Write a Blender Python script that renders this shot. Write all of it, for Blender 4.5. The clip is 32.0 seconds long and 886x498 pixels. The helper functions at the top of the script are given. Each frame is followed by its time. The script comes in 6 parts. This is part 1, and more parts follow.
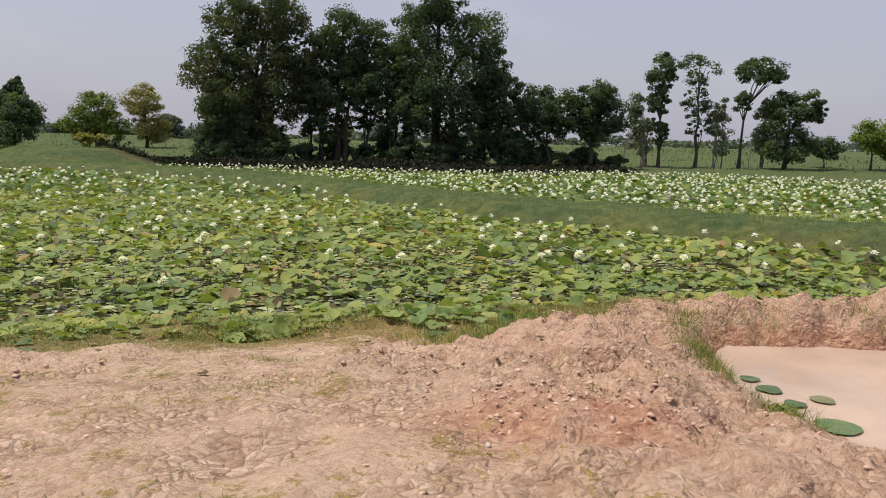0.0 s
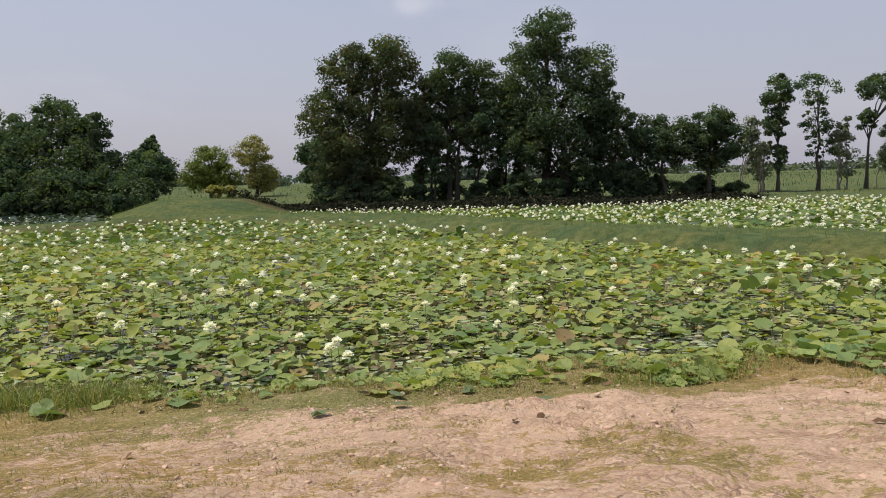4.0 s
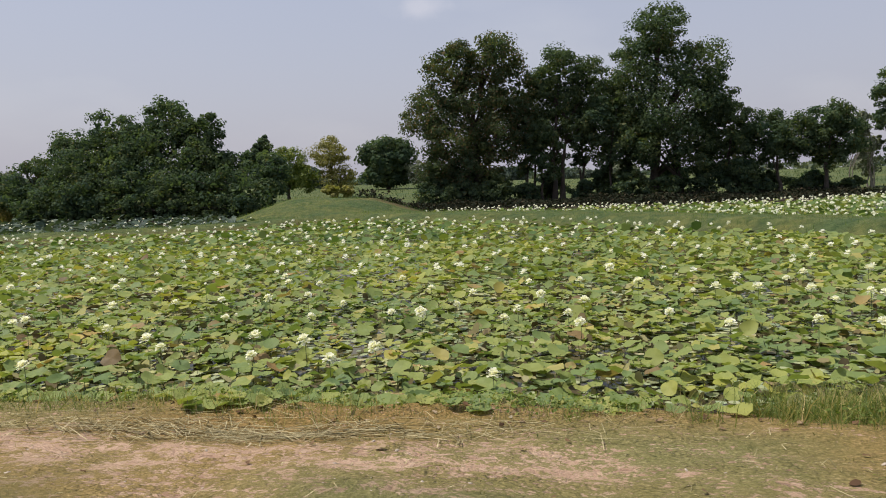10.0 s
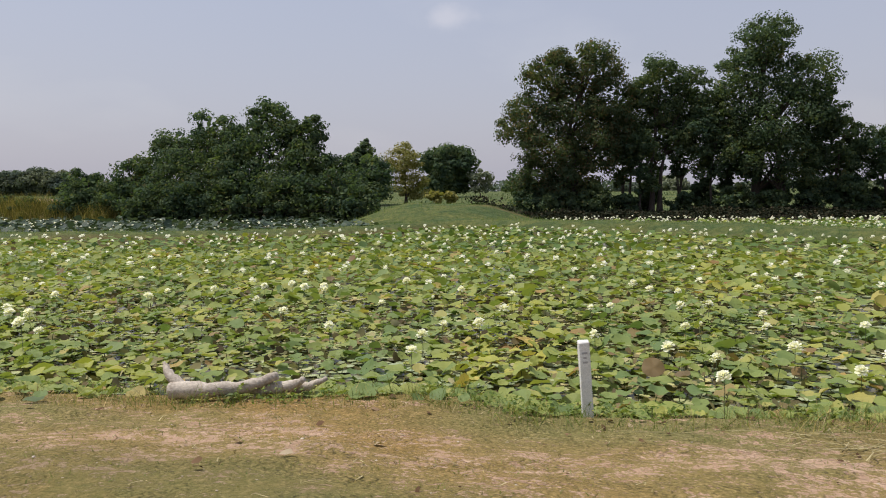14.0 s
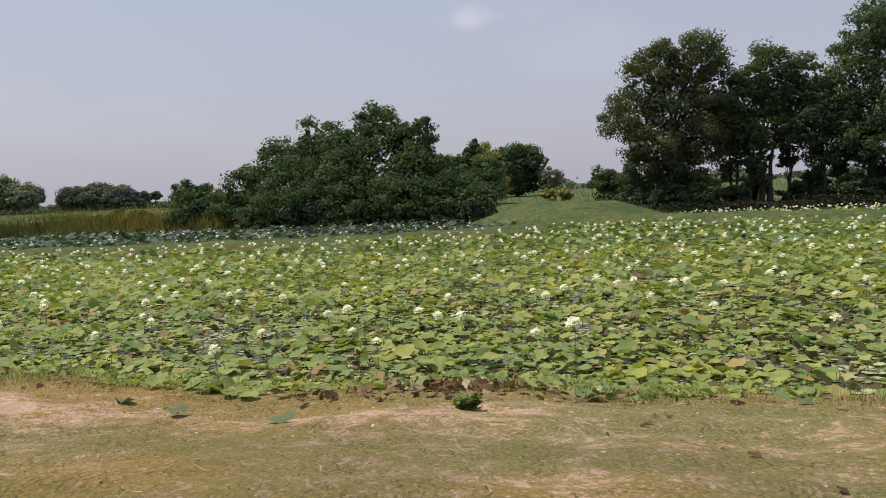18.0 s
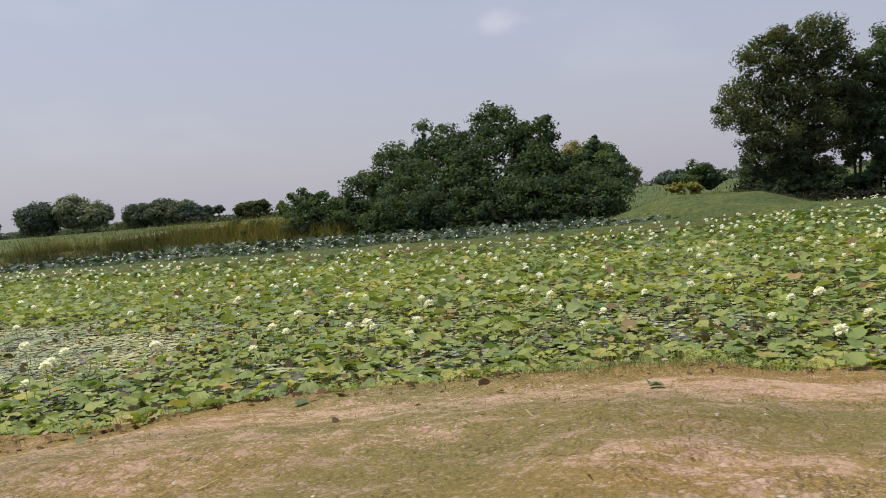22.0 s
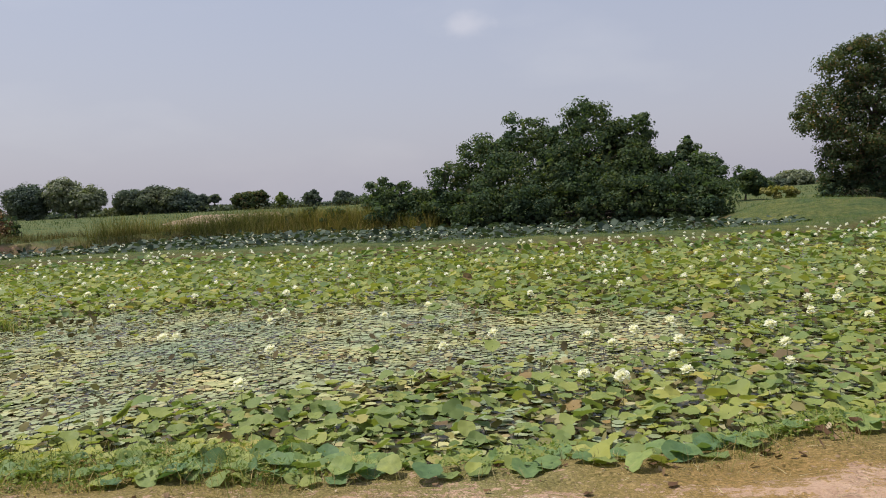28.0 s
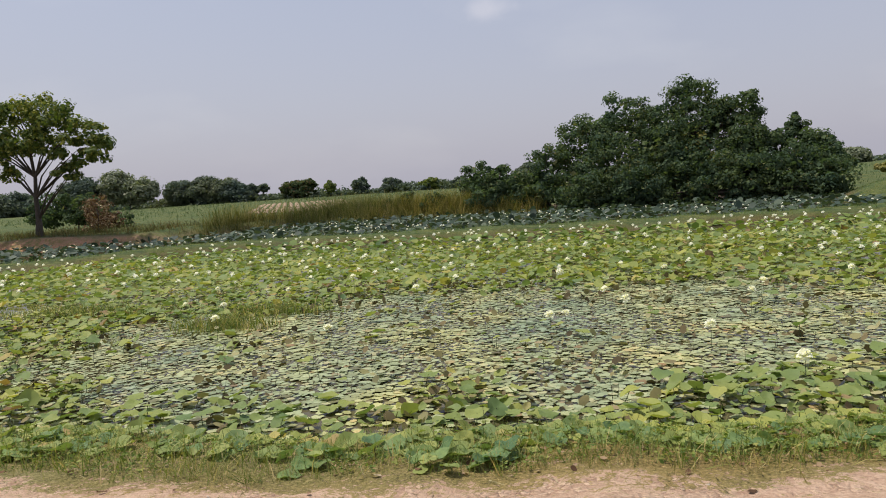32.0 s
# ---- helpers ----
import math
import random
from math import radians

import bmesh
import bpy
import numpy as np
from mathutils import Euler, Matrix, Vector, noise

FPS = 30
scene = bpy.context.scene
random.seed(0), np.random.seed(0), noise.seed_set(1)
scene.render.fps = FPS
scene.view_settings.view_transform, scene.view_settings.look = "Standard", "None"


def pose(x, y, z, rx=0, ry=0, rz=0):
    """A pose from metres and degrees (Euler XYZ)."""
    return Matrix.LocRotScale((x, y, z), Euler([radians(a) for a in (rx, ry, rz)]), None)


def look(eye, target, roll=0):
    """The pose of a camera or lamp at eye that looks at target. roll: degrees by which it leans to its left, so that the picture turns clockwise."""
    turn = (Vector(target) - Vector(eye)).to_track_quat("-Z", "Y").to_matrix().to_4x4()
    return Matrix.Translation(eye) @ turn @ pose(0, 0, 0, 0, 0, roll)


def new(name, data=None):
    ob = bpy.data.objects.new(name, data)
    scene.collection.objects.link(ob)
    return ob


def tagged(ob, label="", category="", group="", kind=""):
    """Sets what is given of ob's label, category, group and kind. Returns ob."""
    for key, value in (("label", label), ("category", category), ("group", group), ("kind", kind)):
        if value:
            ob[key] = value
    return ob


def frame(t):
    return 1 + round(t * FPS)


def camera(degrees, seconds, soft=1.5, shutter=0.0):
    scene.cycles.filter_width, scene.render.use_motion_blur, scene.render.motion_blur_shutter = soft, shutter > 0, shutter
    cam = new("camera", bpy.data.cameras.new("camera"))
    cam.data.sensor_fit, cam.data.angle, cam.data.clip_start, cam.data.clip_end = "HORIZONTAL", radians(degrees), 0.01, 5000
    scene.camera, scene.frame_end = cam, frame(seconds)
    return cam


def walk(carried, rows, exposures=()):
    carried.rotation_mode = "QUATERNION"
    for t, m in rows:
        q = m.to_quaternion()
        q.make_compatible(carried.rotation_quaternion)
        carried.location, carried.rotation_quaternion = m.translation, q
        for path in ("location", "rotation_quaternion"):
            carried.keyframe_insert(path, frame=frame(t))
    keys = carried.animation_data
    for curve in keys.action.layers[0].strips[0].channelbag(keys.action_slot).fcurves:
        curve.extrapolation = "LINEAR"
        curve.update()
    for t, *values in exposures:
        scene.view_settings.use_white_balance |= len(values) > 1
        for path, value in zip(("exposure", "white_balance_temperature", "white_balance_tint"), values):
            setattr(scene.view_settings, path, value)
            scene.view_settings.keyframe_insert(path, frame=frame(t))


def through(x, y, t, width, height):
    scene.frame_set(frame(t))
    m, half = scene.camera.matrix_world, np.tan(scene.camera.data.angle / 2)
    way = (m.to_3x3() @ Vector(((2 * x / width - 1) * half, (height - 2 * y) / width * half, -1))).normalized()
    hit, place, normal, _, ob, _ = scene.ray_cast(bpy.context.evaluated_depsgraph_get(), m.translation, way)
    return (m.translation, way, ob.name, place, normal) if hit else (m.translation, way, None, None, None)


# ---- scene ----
cam = camera(62.9, 32.0, 1.0, 0.12)
METRES, EYE, TILT, LEAN, TURN = 48.0, 2.2, -8.4, -1.4, 0.0
ROWS = [
    (0.0, 0.0151, -0.0001, -0.0034, 0.75, 0.00, -0.00),
    (0.5, 0.0083, -0.0001, -0.0032, 1.65, -0.20, -0.86),
    (1.0, 0.0004, -0.0003, -0.0029, 3.54, 0.63, -0.33),
    (1.5, -0.0080, -0.0006, -0.0028, 5.10, 1.85, -0.12),
    (2.0, -0.0171, -0.0009, -0.0025, 6.17, 1.93, 0.23),
    (2.5, -0.0267, -0.0010, -0.0023, 7.06, 1.98, 1.98),
    (3.0, -0.0372, -0.0011, -0.0020, 7.98, 2.23, 3.15),
    (3.5, -0.0484, -0.0008, -0.0017, 7.58, 2.83, 2.61),
    (5.5, -0.0988, -0.0008, -0.0008, 4.97, 3.17, 0.98),
    (6.0, -0.1132, -0.0007, -0.0004, 5.20, 3.28, 0.93),
    (6.5, -0.1281, -0.0006, -0.0001, 6.33, 3.31, 1.03),
    (7.0, -0.1436, -0.0011, 0.0003, 7.19, 3.55, 0.39),
    (7.5, -0.1591, -0.0013, 0.0007, 7.76, 3.55, 1.44),
    (8.0, -0.1748, -0.0014, 0.0010, 8.07, 3.50, 2.29),
    (8.5, -0.1910, -0.0015, 0.0015, 7.71, 2.92, 2.18),
    (9.0, -0.2075, -0.0017, 0.0018, 7.85, 2.80, 1.53),
    (9.5, -0.2241, -0.0016, 0.0022, 8.10, 3.01, 2.64),
    (10.0, -0.2409, -0.0018, 0.0026, 7.64, 3.21, 2.41),
    (10.5, -0.2579, -0.0019, 0.0029, 7.36, 3.28, 1.86),
    (11.0, -0.2749, -0.0019, 0.0032, 7.57, 3.29, 1.90),
    (11.5, -0.2920, -0.0020, 0.0035, 7.90, 3.44, 1.84),
    (12.0, -0.3092, -0.0023, 0.0039, 8.27, 3.62, 1.10),
    (12.5, -0.3264, -0.0026, 0.0043, 8.67, 3.75, 1.03),
    (13.0, -0.3437, -0.0027, 0.0045, 8.63, 3.87, 0.48),
    (13.5, -0.3608, -0.0030, 0.0049, 8.83, 3.94, 0.53),
    (14.0, -0.3781, -0.0027, 0.0051, 9.10, 4.01, 0.70),
    (14.5, -0.3954, -0.0040, 0.0054, 9.50, 4.04, 0.73),
    (16.5, -0.4612, -0.0097, 0.0062, 11.76, 3.86, 1.93),
    (17.0, -0.4795, -0.0117, 0.0064, 12.03, 4.00, 2.52),
    (17.5, -0.4978, -0.0137, 0.0067, 11.54, 4.02, 2.14),
    (18.0, -0.5162, -0.0157, 0.0069, 11.62, 4.23, 2.42),
    (18.5, -0.5345, -0.0180, 0.0072, 11.96, 4.51, 3.09),
    (19.0, -0.5531, -0.0202, 0.0074, 12.28, 4.76, 3.39),
    (19.5, -0.5715, -0.0223, 0.0075, 12.29, 4.77, 2.15),
    (20.0, -0.5901, -0.0250, 0.0078, 12.88, 4.70, 2.55),
    (20.5, -0.6084, -0.0275, 0.0080, 13.13, 4.62, 2.97),
    (21.0, -0.6266, -0.0304, 0.0082, 13.63, 4.61, 3.32),
    (21.5, -0.6444, -0.0332, 0.0085, 14.26, 4.82, 3.46),
    (22.0, -0.6622, -0.0361, 0.0087, 14.47, 4.85, 4.14),
    (22.5, -0.6800, -0.0394, 0.0090, 14.63, 5.06, 4.07),
    (23.0, -0.6975, -0.0421, 0.0092, 13.97, 5.13, 3.31),
    (23.5, -0.7147, -0.0451, 0.0095, 13.36, 5.20, 2.72),
    (24.0, -0.7319, -0.0476, 0.0096, 11.51, 4.30, 1.19),
    (24.5, -0.7494, -0.0505, 0.0100, 11.40, 4.44, 0.31),
    (25.0, -0.7665, -0.0523, 0.0105, 11.65, 4.43, 1.59),
    (25.5, -0.7836, -0.0544, 0.0109, 11.77, 4.95, 1.49),
    (27.5, -0.8562, -0.0578, 0.0130, 11.10, 4.72, 3.07),
    (28.0, -0.8728, -0.0603, 0.0134, 11.22, 4.64, 2.48),
    (28.5, -0.8892, -0.0629, 0.0140, 12.07, 4.52, 2.32),
    (29.0, -0.9056, -0.0654, 0.0143, 12.91, 4.45, 2.25),
    (29.5, -0.9215, -0.0690, 0.0146, 13.36, 4.41, 3.56),
    (30.0, -0.9375, -0.0720, 0.0149, 14.14, 4.52, 3.43),
    (30.5, -0.9531, -0.0747, 0.0151, 14.42, 4.44, 3.85),
    (31.0, -0.9688, -0.0777, 0.0154, 13.61, 4.19, 4.15),
    (31.5, -0.9845, -0.0801, 0.0156, 13.24, 4.04, 3.55),
    (32.0, -1.0002, -0.0825, 0.0159, 13.21, 3.67, 3.27),
]
walk(cam, [(t, pose(0, 0, EYE, TILT, LEAN, TURN) @ pose(METRES * x, METRES * y, METRES * z, 90 + pitch, roll, yaw)) for t, x, y, z, yaw, pitch, roll in ROWS])

# ---- world, sun ----
SUN_ELEV, SUN_AZ = radians(65), radians(-85)      # azimuth from +y, turning to +x
world = bpy.data.worlds.new("world")
scene.world = world
world.use_nodes = True
wn, wl = world.node_tree.nodes, world.node_tree.links
wn.clear()
sky = wn.new("ShaderNodeTexSky")
sky.sky_type, sky.sun_disc = "NISHITA", False
sky.sun_elevation, sky.sun_rotation = SUN_ELEV, SUN_AZ
sky.dust_density, sky.air_density, sky.ozone_density = 4.0, 1.3, 1.0
gain = wn.new("ShaderNodeMix")
gain.data_type, gain.blend_type = "RGBA", "MULTIPLY"
gain.inputs[0].default_value = 1.0
gain.inputs[7].default_value = (0.10, 0.10, 0.10, 1)
wl.new(sky.outputs[0], gain.inputs[6])
haze = wn.new("ShaderNodeMix")                     # thin milky haze over the whole dome
haze.data_type = "RGBA"
haze.inputs[0].default_value = 0.72
wl.new(gain.outputs[2], haze.inputs[6])
coord = wn.new("ShaderNodeTexCoord")
split = wn.new("ShaderNodeSeparateXYZ")
wl.new(coord.outputs["Generated"], split.inputs[0])
ramp = wn.new("ShaderNodeValToRGB")
ramp.color_ramp.elements[0].position, ramp.color_ramp.elements[0].color = 0.0, (0.52, 0.51, 0.60, 1)
ramp.color_ramp.elements[1].position, ramp.color_ramp.elements[1].color = 0.42, (0.42, 0.47, 0.62, 1)
wl.new(split.outputs[2], ramp.inputs[0])
cloud_noise = wn.new("ShaderNodeTexNoise")
cloud_noise.inputs["Scale"].default_value, cloud_noise.inputs["Detail"].default_value = 3.2, 5
stretch = wn.new("ShaderNodeMapping")
stretch.inputs["Scale"].default_value = (1, 1, 2.6)
wl.new(coord.outputs["Generated"], stretch.inputs[0])
wl.new(stretch.outputs[0], cloud_noise.inputs["Vector"])
cramp = wn.new("ShaderNodeValToRGB")
cramp.color_ramp.elements[0].position, cramp.color_ramp.elements[0].color = 0.55, (0, 0, 0, 1)
cramp.color_ramp.elements[1].position, cramp.color_ramp.elements[1].color = 0.85, (0.35, 0.35, 0.35, 1)
wl.new(cloud_noise.outputs[0], cramp.inputs[0])
veil = wn.new("ShaderNodeMix")
veil.data_type = "RGBA"
veil.inputs[7].default_value = (0.72, 0.71, 0.76, 1)
wl.new(cramp.outputs[0], veil.inputs[0])
wl.new(ramp.outputs[0], veil.inputs[6])
puff = wn.new("ShaderNodeVectorMath")
puff.operation = "DISTANCE"
puff.inputs[1].default_value = (-0.143, 0.963, 0.229 * 2.1)
wobble = wn.new("ShaderNodeTexNoise")
wobble.inputs["Scale"].default_value, wobble.inputs["Detail"].default_value = 26, 4
wl.new(coord.outputs["Generated"], wobble.inputs["Vector"])
squash = wn.new("ShaderNodeVectorMath")
squash.operation = "MULTIPLY"
squash.inputs[1].default_value = (1, 1, 2.1)
wl.new(coord.outputs["Generated"], squash.inputs[0])
wl.new(squash.outputs[0], puff.inputs[0])
spread_of = wn.new("ShaderNodeMath")
spread_of.operation = "MULTIPLY_ADD"
spread_of.inputs[1].default_value = 0.07
wl.new(wobble.outputs[0], spread_of.inputs[0])
wl.new(puff.outputs["Value"], spread_of.inputs[2])
edge_of = wn.new("ShaderNodeValToRGB")
edge_of.color_ramp.elements[0].position, edge_of.color_ramp.elements[0].color = 0.045, (0.45, 0.45, 0.45, 1)
edge_of.color_ramp.elements[1].position, edge_of.color_ramp.elements[1].color = 0.075, (0, 0, 0, 1)
wl.new(spread_of.outputs[0], edge_of.inputs[0])
puffed = wn.new("ShaderNodeMix")
puffed.data_type = "RGBA"
puffed.inputs[7].default_value = (0.78, 0.74, 0.80, 1)
wl.new(edge_of.outputs[0], puffed.inputs[0])
wl.new(veil.outputs[2], puffed.inputs[6])
wl.new(puffed.outputs[2], haze.inputs[7])
back = wn.new("ShaderNodeBackground")
back.inputs[1].default_value = 1.1
wl.new(haze.outputs[2], back.inputs[0])
wout = wn.new("ShaderNodeOutputWorld")
wl.new(back.outputs[0], wout.inputs[0])

sun = new("sun", bpy.data.lights.new("sun", "SUN"))
sun.data.energy, sun.data.angle, sun.data.color = 4.1, radians(1.2), (1.0, 0.955, 0.88)
sun_from = Vector((math.sin(SUN_AZ) * math.cos(SUN_ELEV), math.cos(SUN_AZ) * math.cos(SUN_ELEV), math.sin(SUN_ELEV)))
sun.matrix_world = look(sun_from * 200, (0, 0, 0))
scene.view_settings.exposure = 0.0


# ---- materials ----
def material(name, rough=0.8, metal=0.0):
    m = bpy.data.materials.new(name)
    m.use_nodes = True
    n, l = m.node_tree.nodes, m.node_tree.links
    bsdf = n["Principled BSDF"]
    bsdf.inputs["Roughness"].default_value, bsdf.inputs["Metallic"].default_value = rough, metal
    return m, n, l, bsdf


def noise_node(n, l, scale, detail=4, rough=0.6, vector=None):
    t = n.new("ShaderNodeTexNoise")
    t.inputs["Scale"].default_value, t.inputs["Detail"].default_value, t.inputs["Roughness"].default_value = scale, detail, rough
    if vector is not None:
        l.new(vector, t.inputs["Vector"])
    return t.outputs[0]


def colours(n, l, fac, stops):
    r = n.new("ShaderNodeValToRGB")
    e = r.color_ramp.elements
    while len(e) < len(stops):
        e.new(0.5)
    for k, (p, c) in zip(e, stops):
        k.position, k.color = p, (*c, 1)
    l.new(fac, r.inputs[0])
    return r.outputs[0]


def blend(n, l, fac, a, b, mode="MIX"):
    x = n.new("ShaderNodeMix")
    x.data_type, x.blend_type = "RGBA", mode
    for v, s in ((fac, 0), (a, 6), (b, 7)):
        if isinstance(v, (int, float)):
            x.inputs[s].default_value = v
        elif isinstance(v, tuple):
            x.inputs[s].default_value = (*v, 1)
        else:
            l.new(v, x.inputs[s])
    return x.outputs[2]


def sums(n, l, op, a, b, clamp=False):
    x = n.new("ShaderNodeMath")
    x.operation, x.use_clamp = op, clamp
    for v, s in ((a, 0), (b, 1)):
        if isinstance(v, (int, float)):
            x.inputs[s].default_value = v
        else:
            l.new(v, x.inputs[s])
    return x.outputs[0]


def bump(n, l, bsdf, height, strength=0.4, distance=0.02):
    b = n.new("ShaderNodeBump")
    b.inputs["Strength"].default_value, b.inputs["Distance"].default_value = strength, distance
    l.new(height, b.inputs["Height"])
    l.new(b.outputs[0], bsdf.inputs["Normal"])


def position(n):
    return n.new("ShaderNodeNewGeometry").outputs["Position"]


def leaf_material(name, stops, rough=0.7, through=0.35, gain=1.0, big=0.0, tint=(1.25, 1.35, 0.6), by="leaf"):
    """Foliage: colour by leaf, light shining through the blade."""
    m, n, l, bsdf = material(name, rough)
    geo = n.new("ShaderNodeNewGeometry")
    chance = geo.outputs["Random Per Island"] if by == "leaf" else n.new("ShaderNodeObjectInfo").outputs["Random"]
    col = colours(n, l, chance, stops)
    if by == "object":                             # pale veins and blotches on leaves that are seen close by
        col = blend(n, l, 1.0, col, colours(n, l, noise_node(n, l, 14, 4, 0.6, geo.outputs["Position"]), [(0.3, (0.72, 0.78, 0.75)), (0.7, (1.25, 1.2, 1.1))]), "MULTIPLY")
    if big:
        patch = noise_node(n, l, big, 3, 0.6, geo.outputs["Position"])
        col = blend(n, l, 1.0, col, colours(n, l, patch, [(0.3, (0.70, 0.80, 0.86)), (0.5, (0.97, 0.98, 0.92)), (0.7, (1.32, 1.18, 0.88))]), "MULTIPLY")
    l.new(col, bsdf.inputs["Base Color"])
    bsdf.inputs["Specular IOR Level"].default_value = 0.25 if rough < 0.75 else 0.08
    tr = n.new("ShaderNodeBsdfTranslucent")
    l.new(blend(n, l, 1.0, col, tuple(gain * c for c in tint), "MULTIPLY"), tr.inputs[0])
    mix = n.new("ShaderNodeMixShader")
    mix.inputs[0].default_value = through
    l.new(bsdf.outputs[0], mix.inputs[1])
    l.new(tr.outputs[0], mix.inputs[2])
    l.new(mix.outputs[0], n["Material Output"].inputs[0])
    return m


def plain_material(name, a, b, scale=6.0, rough=0.8, fine=60.0, strength=0.4, distance=0.01):
    m, n, l, bsdf = material(name, rough)
    p = n.new("ShaderNodeTexCoord").outputs["Object"]
    f = noise_node(n, l, scale, 5, 0.6, p)
    g = noise_node(n, l, fine, 3, 0.6, p)
    col = colours(n, l, f, [(0.32, a), (0.68, b)])
    col = blend(n, l, 0.35, col, colours(n, l, g, [(0.3, tuple(0.6 * c for c in a)), (0.7, tuple(1.25 * c for c in b))]))
    l.new(col, bsdf.inputs["Base Color"])
    bump(n, l, bsdf, g, strength, distance)
    return m


def ground_material():
    m, n, l, bsdf = material("clay_and_grass", 0.93)
    bsdf.inputs["Specular IOR Level"].default_value = 0.15
    p = position(n)
    long_ = n.new("ShaderNodeMapping")
    long_.inputs["Scale"].default_value = (0.6, 1, 1)
    l.new(p, long_.inputs[0])
    big, mid, fine = noise_node(n, l, 0.75, 5, 0.6, long_.outputs[0]), noise_node(n, l, 3.2, 5, 0.65, p), noise_node(n, l, 34, 4, 0.7, p)
    grit = noise_node(n, l, 130, 2, 0.6, p)
    lumps = noise_node(n, l, 12, 7, 0.72, p)
    crumb = n.new("ShaderNodeTexVoronoi")
    crumb.feature = "DISTANCE_TO_EDGE"
    crumb.inputs["Scale"].default_value = 8.5
    warped = n.new("ShaderNodeVectorMath")
    warped.operation = "MULTIPLY_ADD"
    shift = n.new("ShaderNodeTexNoise")
    shift.inputs["Scale"].default_value, shift.inputs["Detail"].default_value = 9, 3
    l.new(p, shift.inputs["Vector"])
    l.new(shift.outputs["Color"], warped.inputs[0])
    warped.inputs[1].default_value = (0.07, 0.07, 0.07)
    l.new(p, warped.inputs[2])
    l.new(warped.outputs[0], crumb.inputs["Vector"])
    broken = colours(n, l, sums(n, l, "ADD", mid, 0.0), [(0.50, (0, 0, 0)), (0.60, (1, 1, 1))])
    cracks = sums(n, l, "MULTIPLY", colours(n, l, crumb.outputs["Distance"], [(0.0, (0, 0, 0)), (0.16, (1, 1, 1))]), broken)
    torn = colours(n, l, noise_node(n, l, 2.6, 5, 0.65, long_.outputs[0]), [(0.36, (0, 0, 0)), (0.60, (1, 1, 1))])
    smooth = colours(n, l, mid, [(0.34, (0.43, 0.265, 0.17)), (0.5, (0.55, 0.365, 0.245)), (0.66, (0.66, 0.46, 0.325))])
    smooth = blend(n, l, 0.3, smooth, colours(n, l, fine, [(0.36, (0.33, 0.19, 0.125)), (0.64, (0.80, 0.62, 0.48))]))
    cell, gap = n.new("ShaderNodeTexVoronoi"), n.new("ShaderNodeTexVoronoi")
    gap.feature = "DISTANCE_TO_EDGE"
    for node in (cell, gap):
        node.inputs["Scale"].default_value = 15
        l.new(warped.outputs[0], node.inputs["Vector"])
    tone = n.new("ShaderNodeSeparateColor")
    l.new(cell.outputs["Color"], tone.inputs[0])
    crumbs = colours(n, l, tone.outputs[0], [(0.0, (0.36, 0.22, 0.14)), (0.5, (0.53, 0.355, 0.24)), (1.0, (0.71, 0.515, 0.37))])
    crumbs = blend(n, l, 0.45, crumbs, colours(n, l, lumps, [(0.38, (0.26, 0.145, 0.095)), (0.48, (0.50, 0.33, 0.22)), (0.64, (0.72, 0.525, 0.38))]))
    # Gaps between crumbs are darkened; their shade is put into the colour.
    gap_shade = colours(n, l, gap.outputs["Distance"], [(0.0, (0.68, 0.62, 0.58)), (0.09, (1, 1, 1))])
    crumbs = blend(n, l, 1.0, crumbs, gap_shade, "MULTIPLY")
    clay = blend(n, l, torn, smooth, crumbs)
    red = n.new("ShaderNodeAttribute")
    red.attribute_name = "red"
    clay = blend(n, l, sums(n, l, "MULTIPLY", red.outputs["Fac"], 0.92), clay, colours(n, l, lumps, [(0.38, (0.30, 0.125, 0.068)), (0.5, (0.46, 0.23, 0.14)), (0.64, (0.60, 0.345, 0.225))]))
    turf = colours(n, l, lumps, [(0.34, (0.1, 0.105, 0.034)), (0.46, (0.175, 0.15, 0.055)), (0.56, (0.26, 0.205, 0.09)), (0.68, (0.46, 0.355, 0.2))])
    turf = blend(n, l, 0.5, turf, colours(n, l, fine, [(0.36, (0.045, 0.045, 0.0153)), (0.47, (0.2, 0.175, 0.068)), (0.6, (0.34, 0.28, 0.128)), (0.70, (0.68, 0.56, 0.323))]))
    warm = noise_node(n, l, 0.23, 3, 0.5, p)
    turf = blend(n, l, 1.0, turf, colours(n, l, warm, [(0.35, (0.90, 0.96, 0.86)), (0.6, (1.22, 0.96, 0.80))]), "MULTIPLY")
    cover = n.new("ShaderNodeAttribute")
    cover.attribute_name = "cover"
    k = sums(n, l, "ADD", cover.outputs["Fac"], sums(n, l, "MULTIPLY", sums(n, l, "SUBTRACT", big, 0.5), 1.5))
    k = sums(n, l, "ADD", k, sums(n, l, "MULTIPLY", sums(n, l, "SUBTRACT", lumps, 0.5), 3.2))
    k = sums(n, l, "ADD", k, sums(n, l, "MULTIPLY", sums(n, l, "SUBTRACT", mid, 0.5), 2.4))
    k = sums(n, l, "ADD", k, sums(n, l, "MULTIPLY", sums(n, l, "SUBTRACT", fine, 0.5), 2.2))
    k = colours(n, l, k, [(0.38, (0, 0, 0)), (0.62, (1, 1, 1))])
    col = blend(n, l, k, clay, turf)
    lush = n.new("ShaderNodeAttribute")
    lush.attribute_name = "lush"
    meadow = colours(n, l, mid, [(0.36, (0.05, 0.078, 0.026)), (0.64, (0.125, 0.148, 0.053))])
    meadow = blend(n, l, 1.0, meadow, colours(n, l, big, [(0.38, (0.75, 0.85, 0.9)), (0.62, (1.3, 1.1, 1.0))]), "MULTIPLY")
    col = blend(n, l, lush.outputs["Fac"], col, meadow)
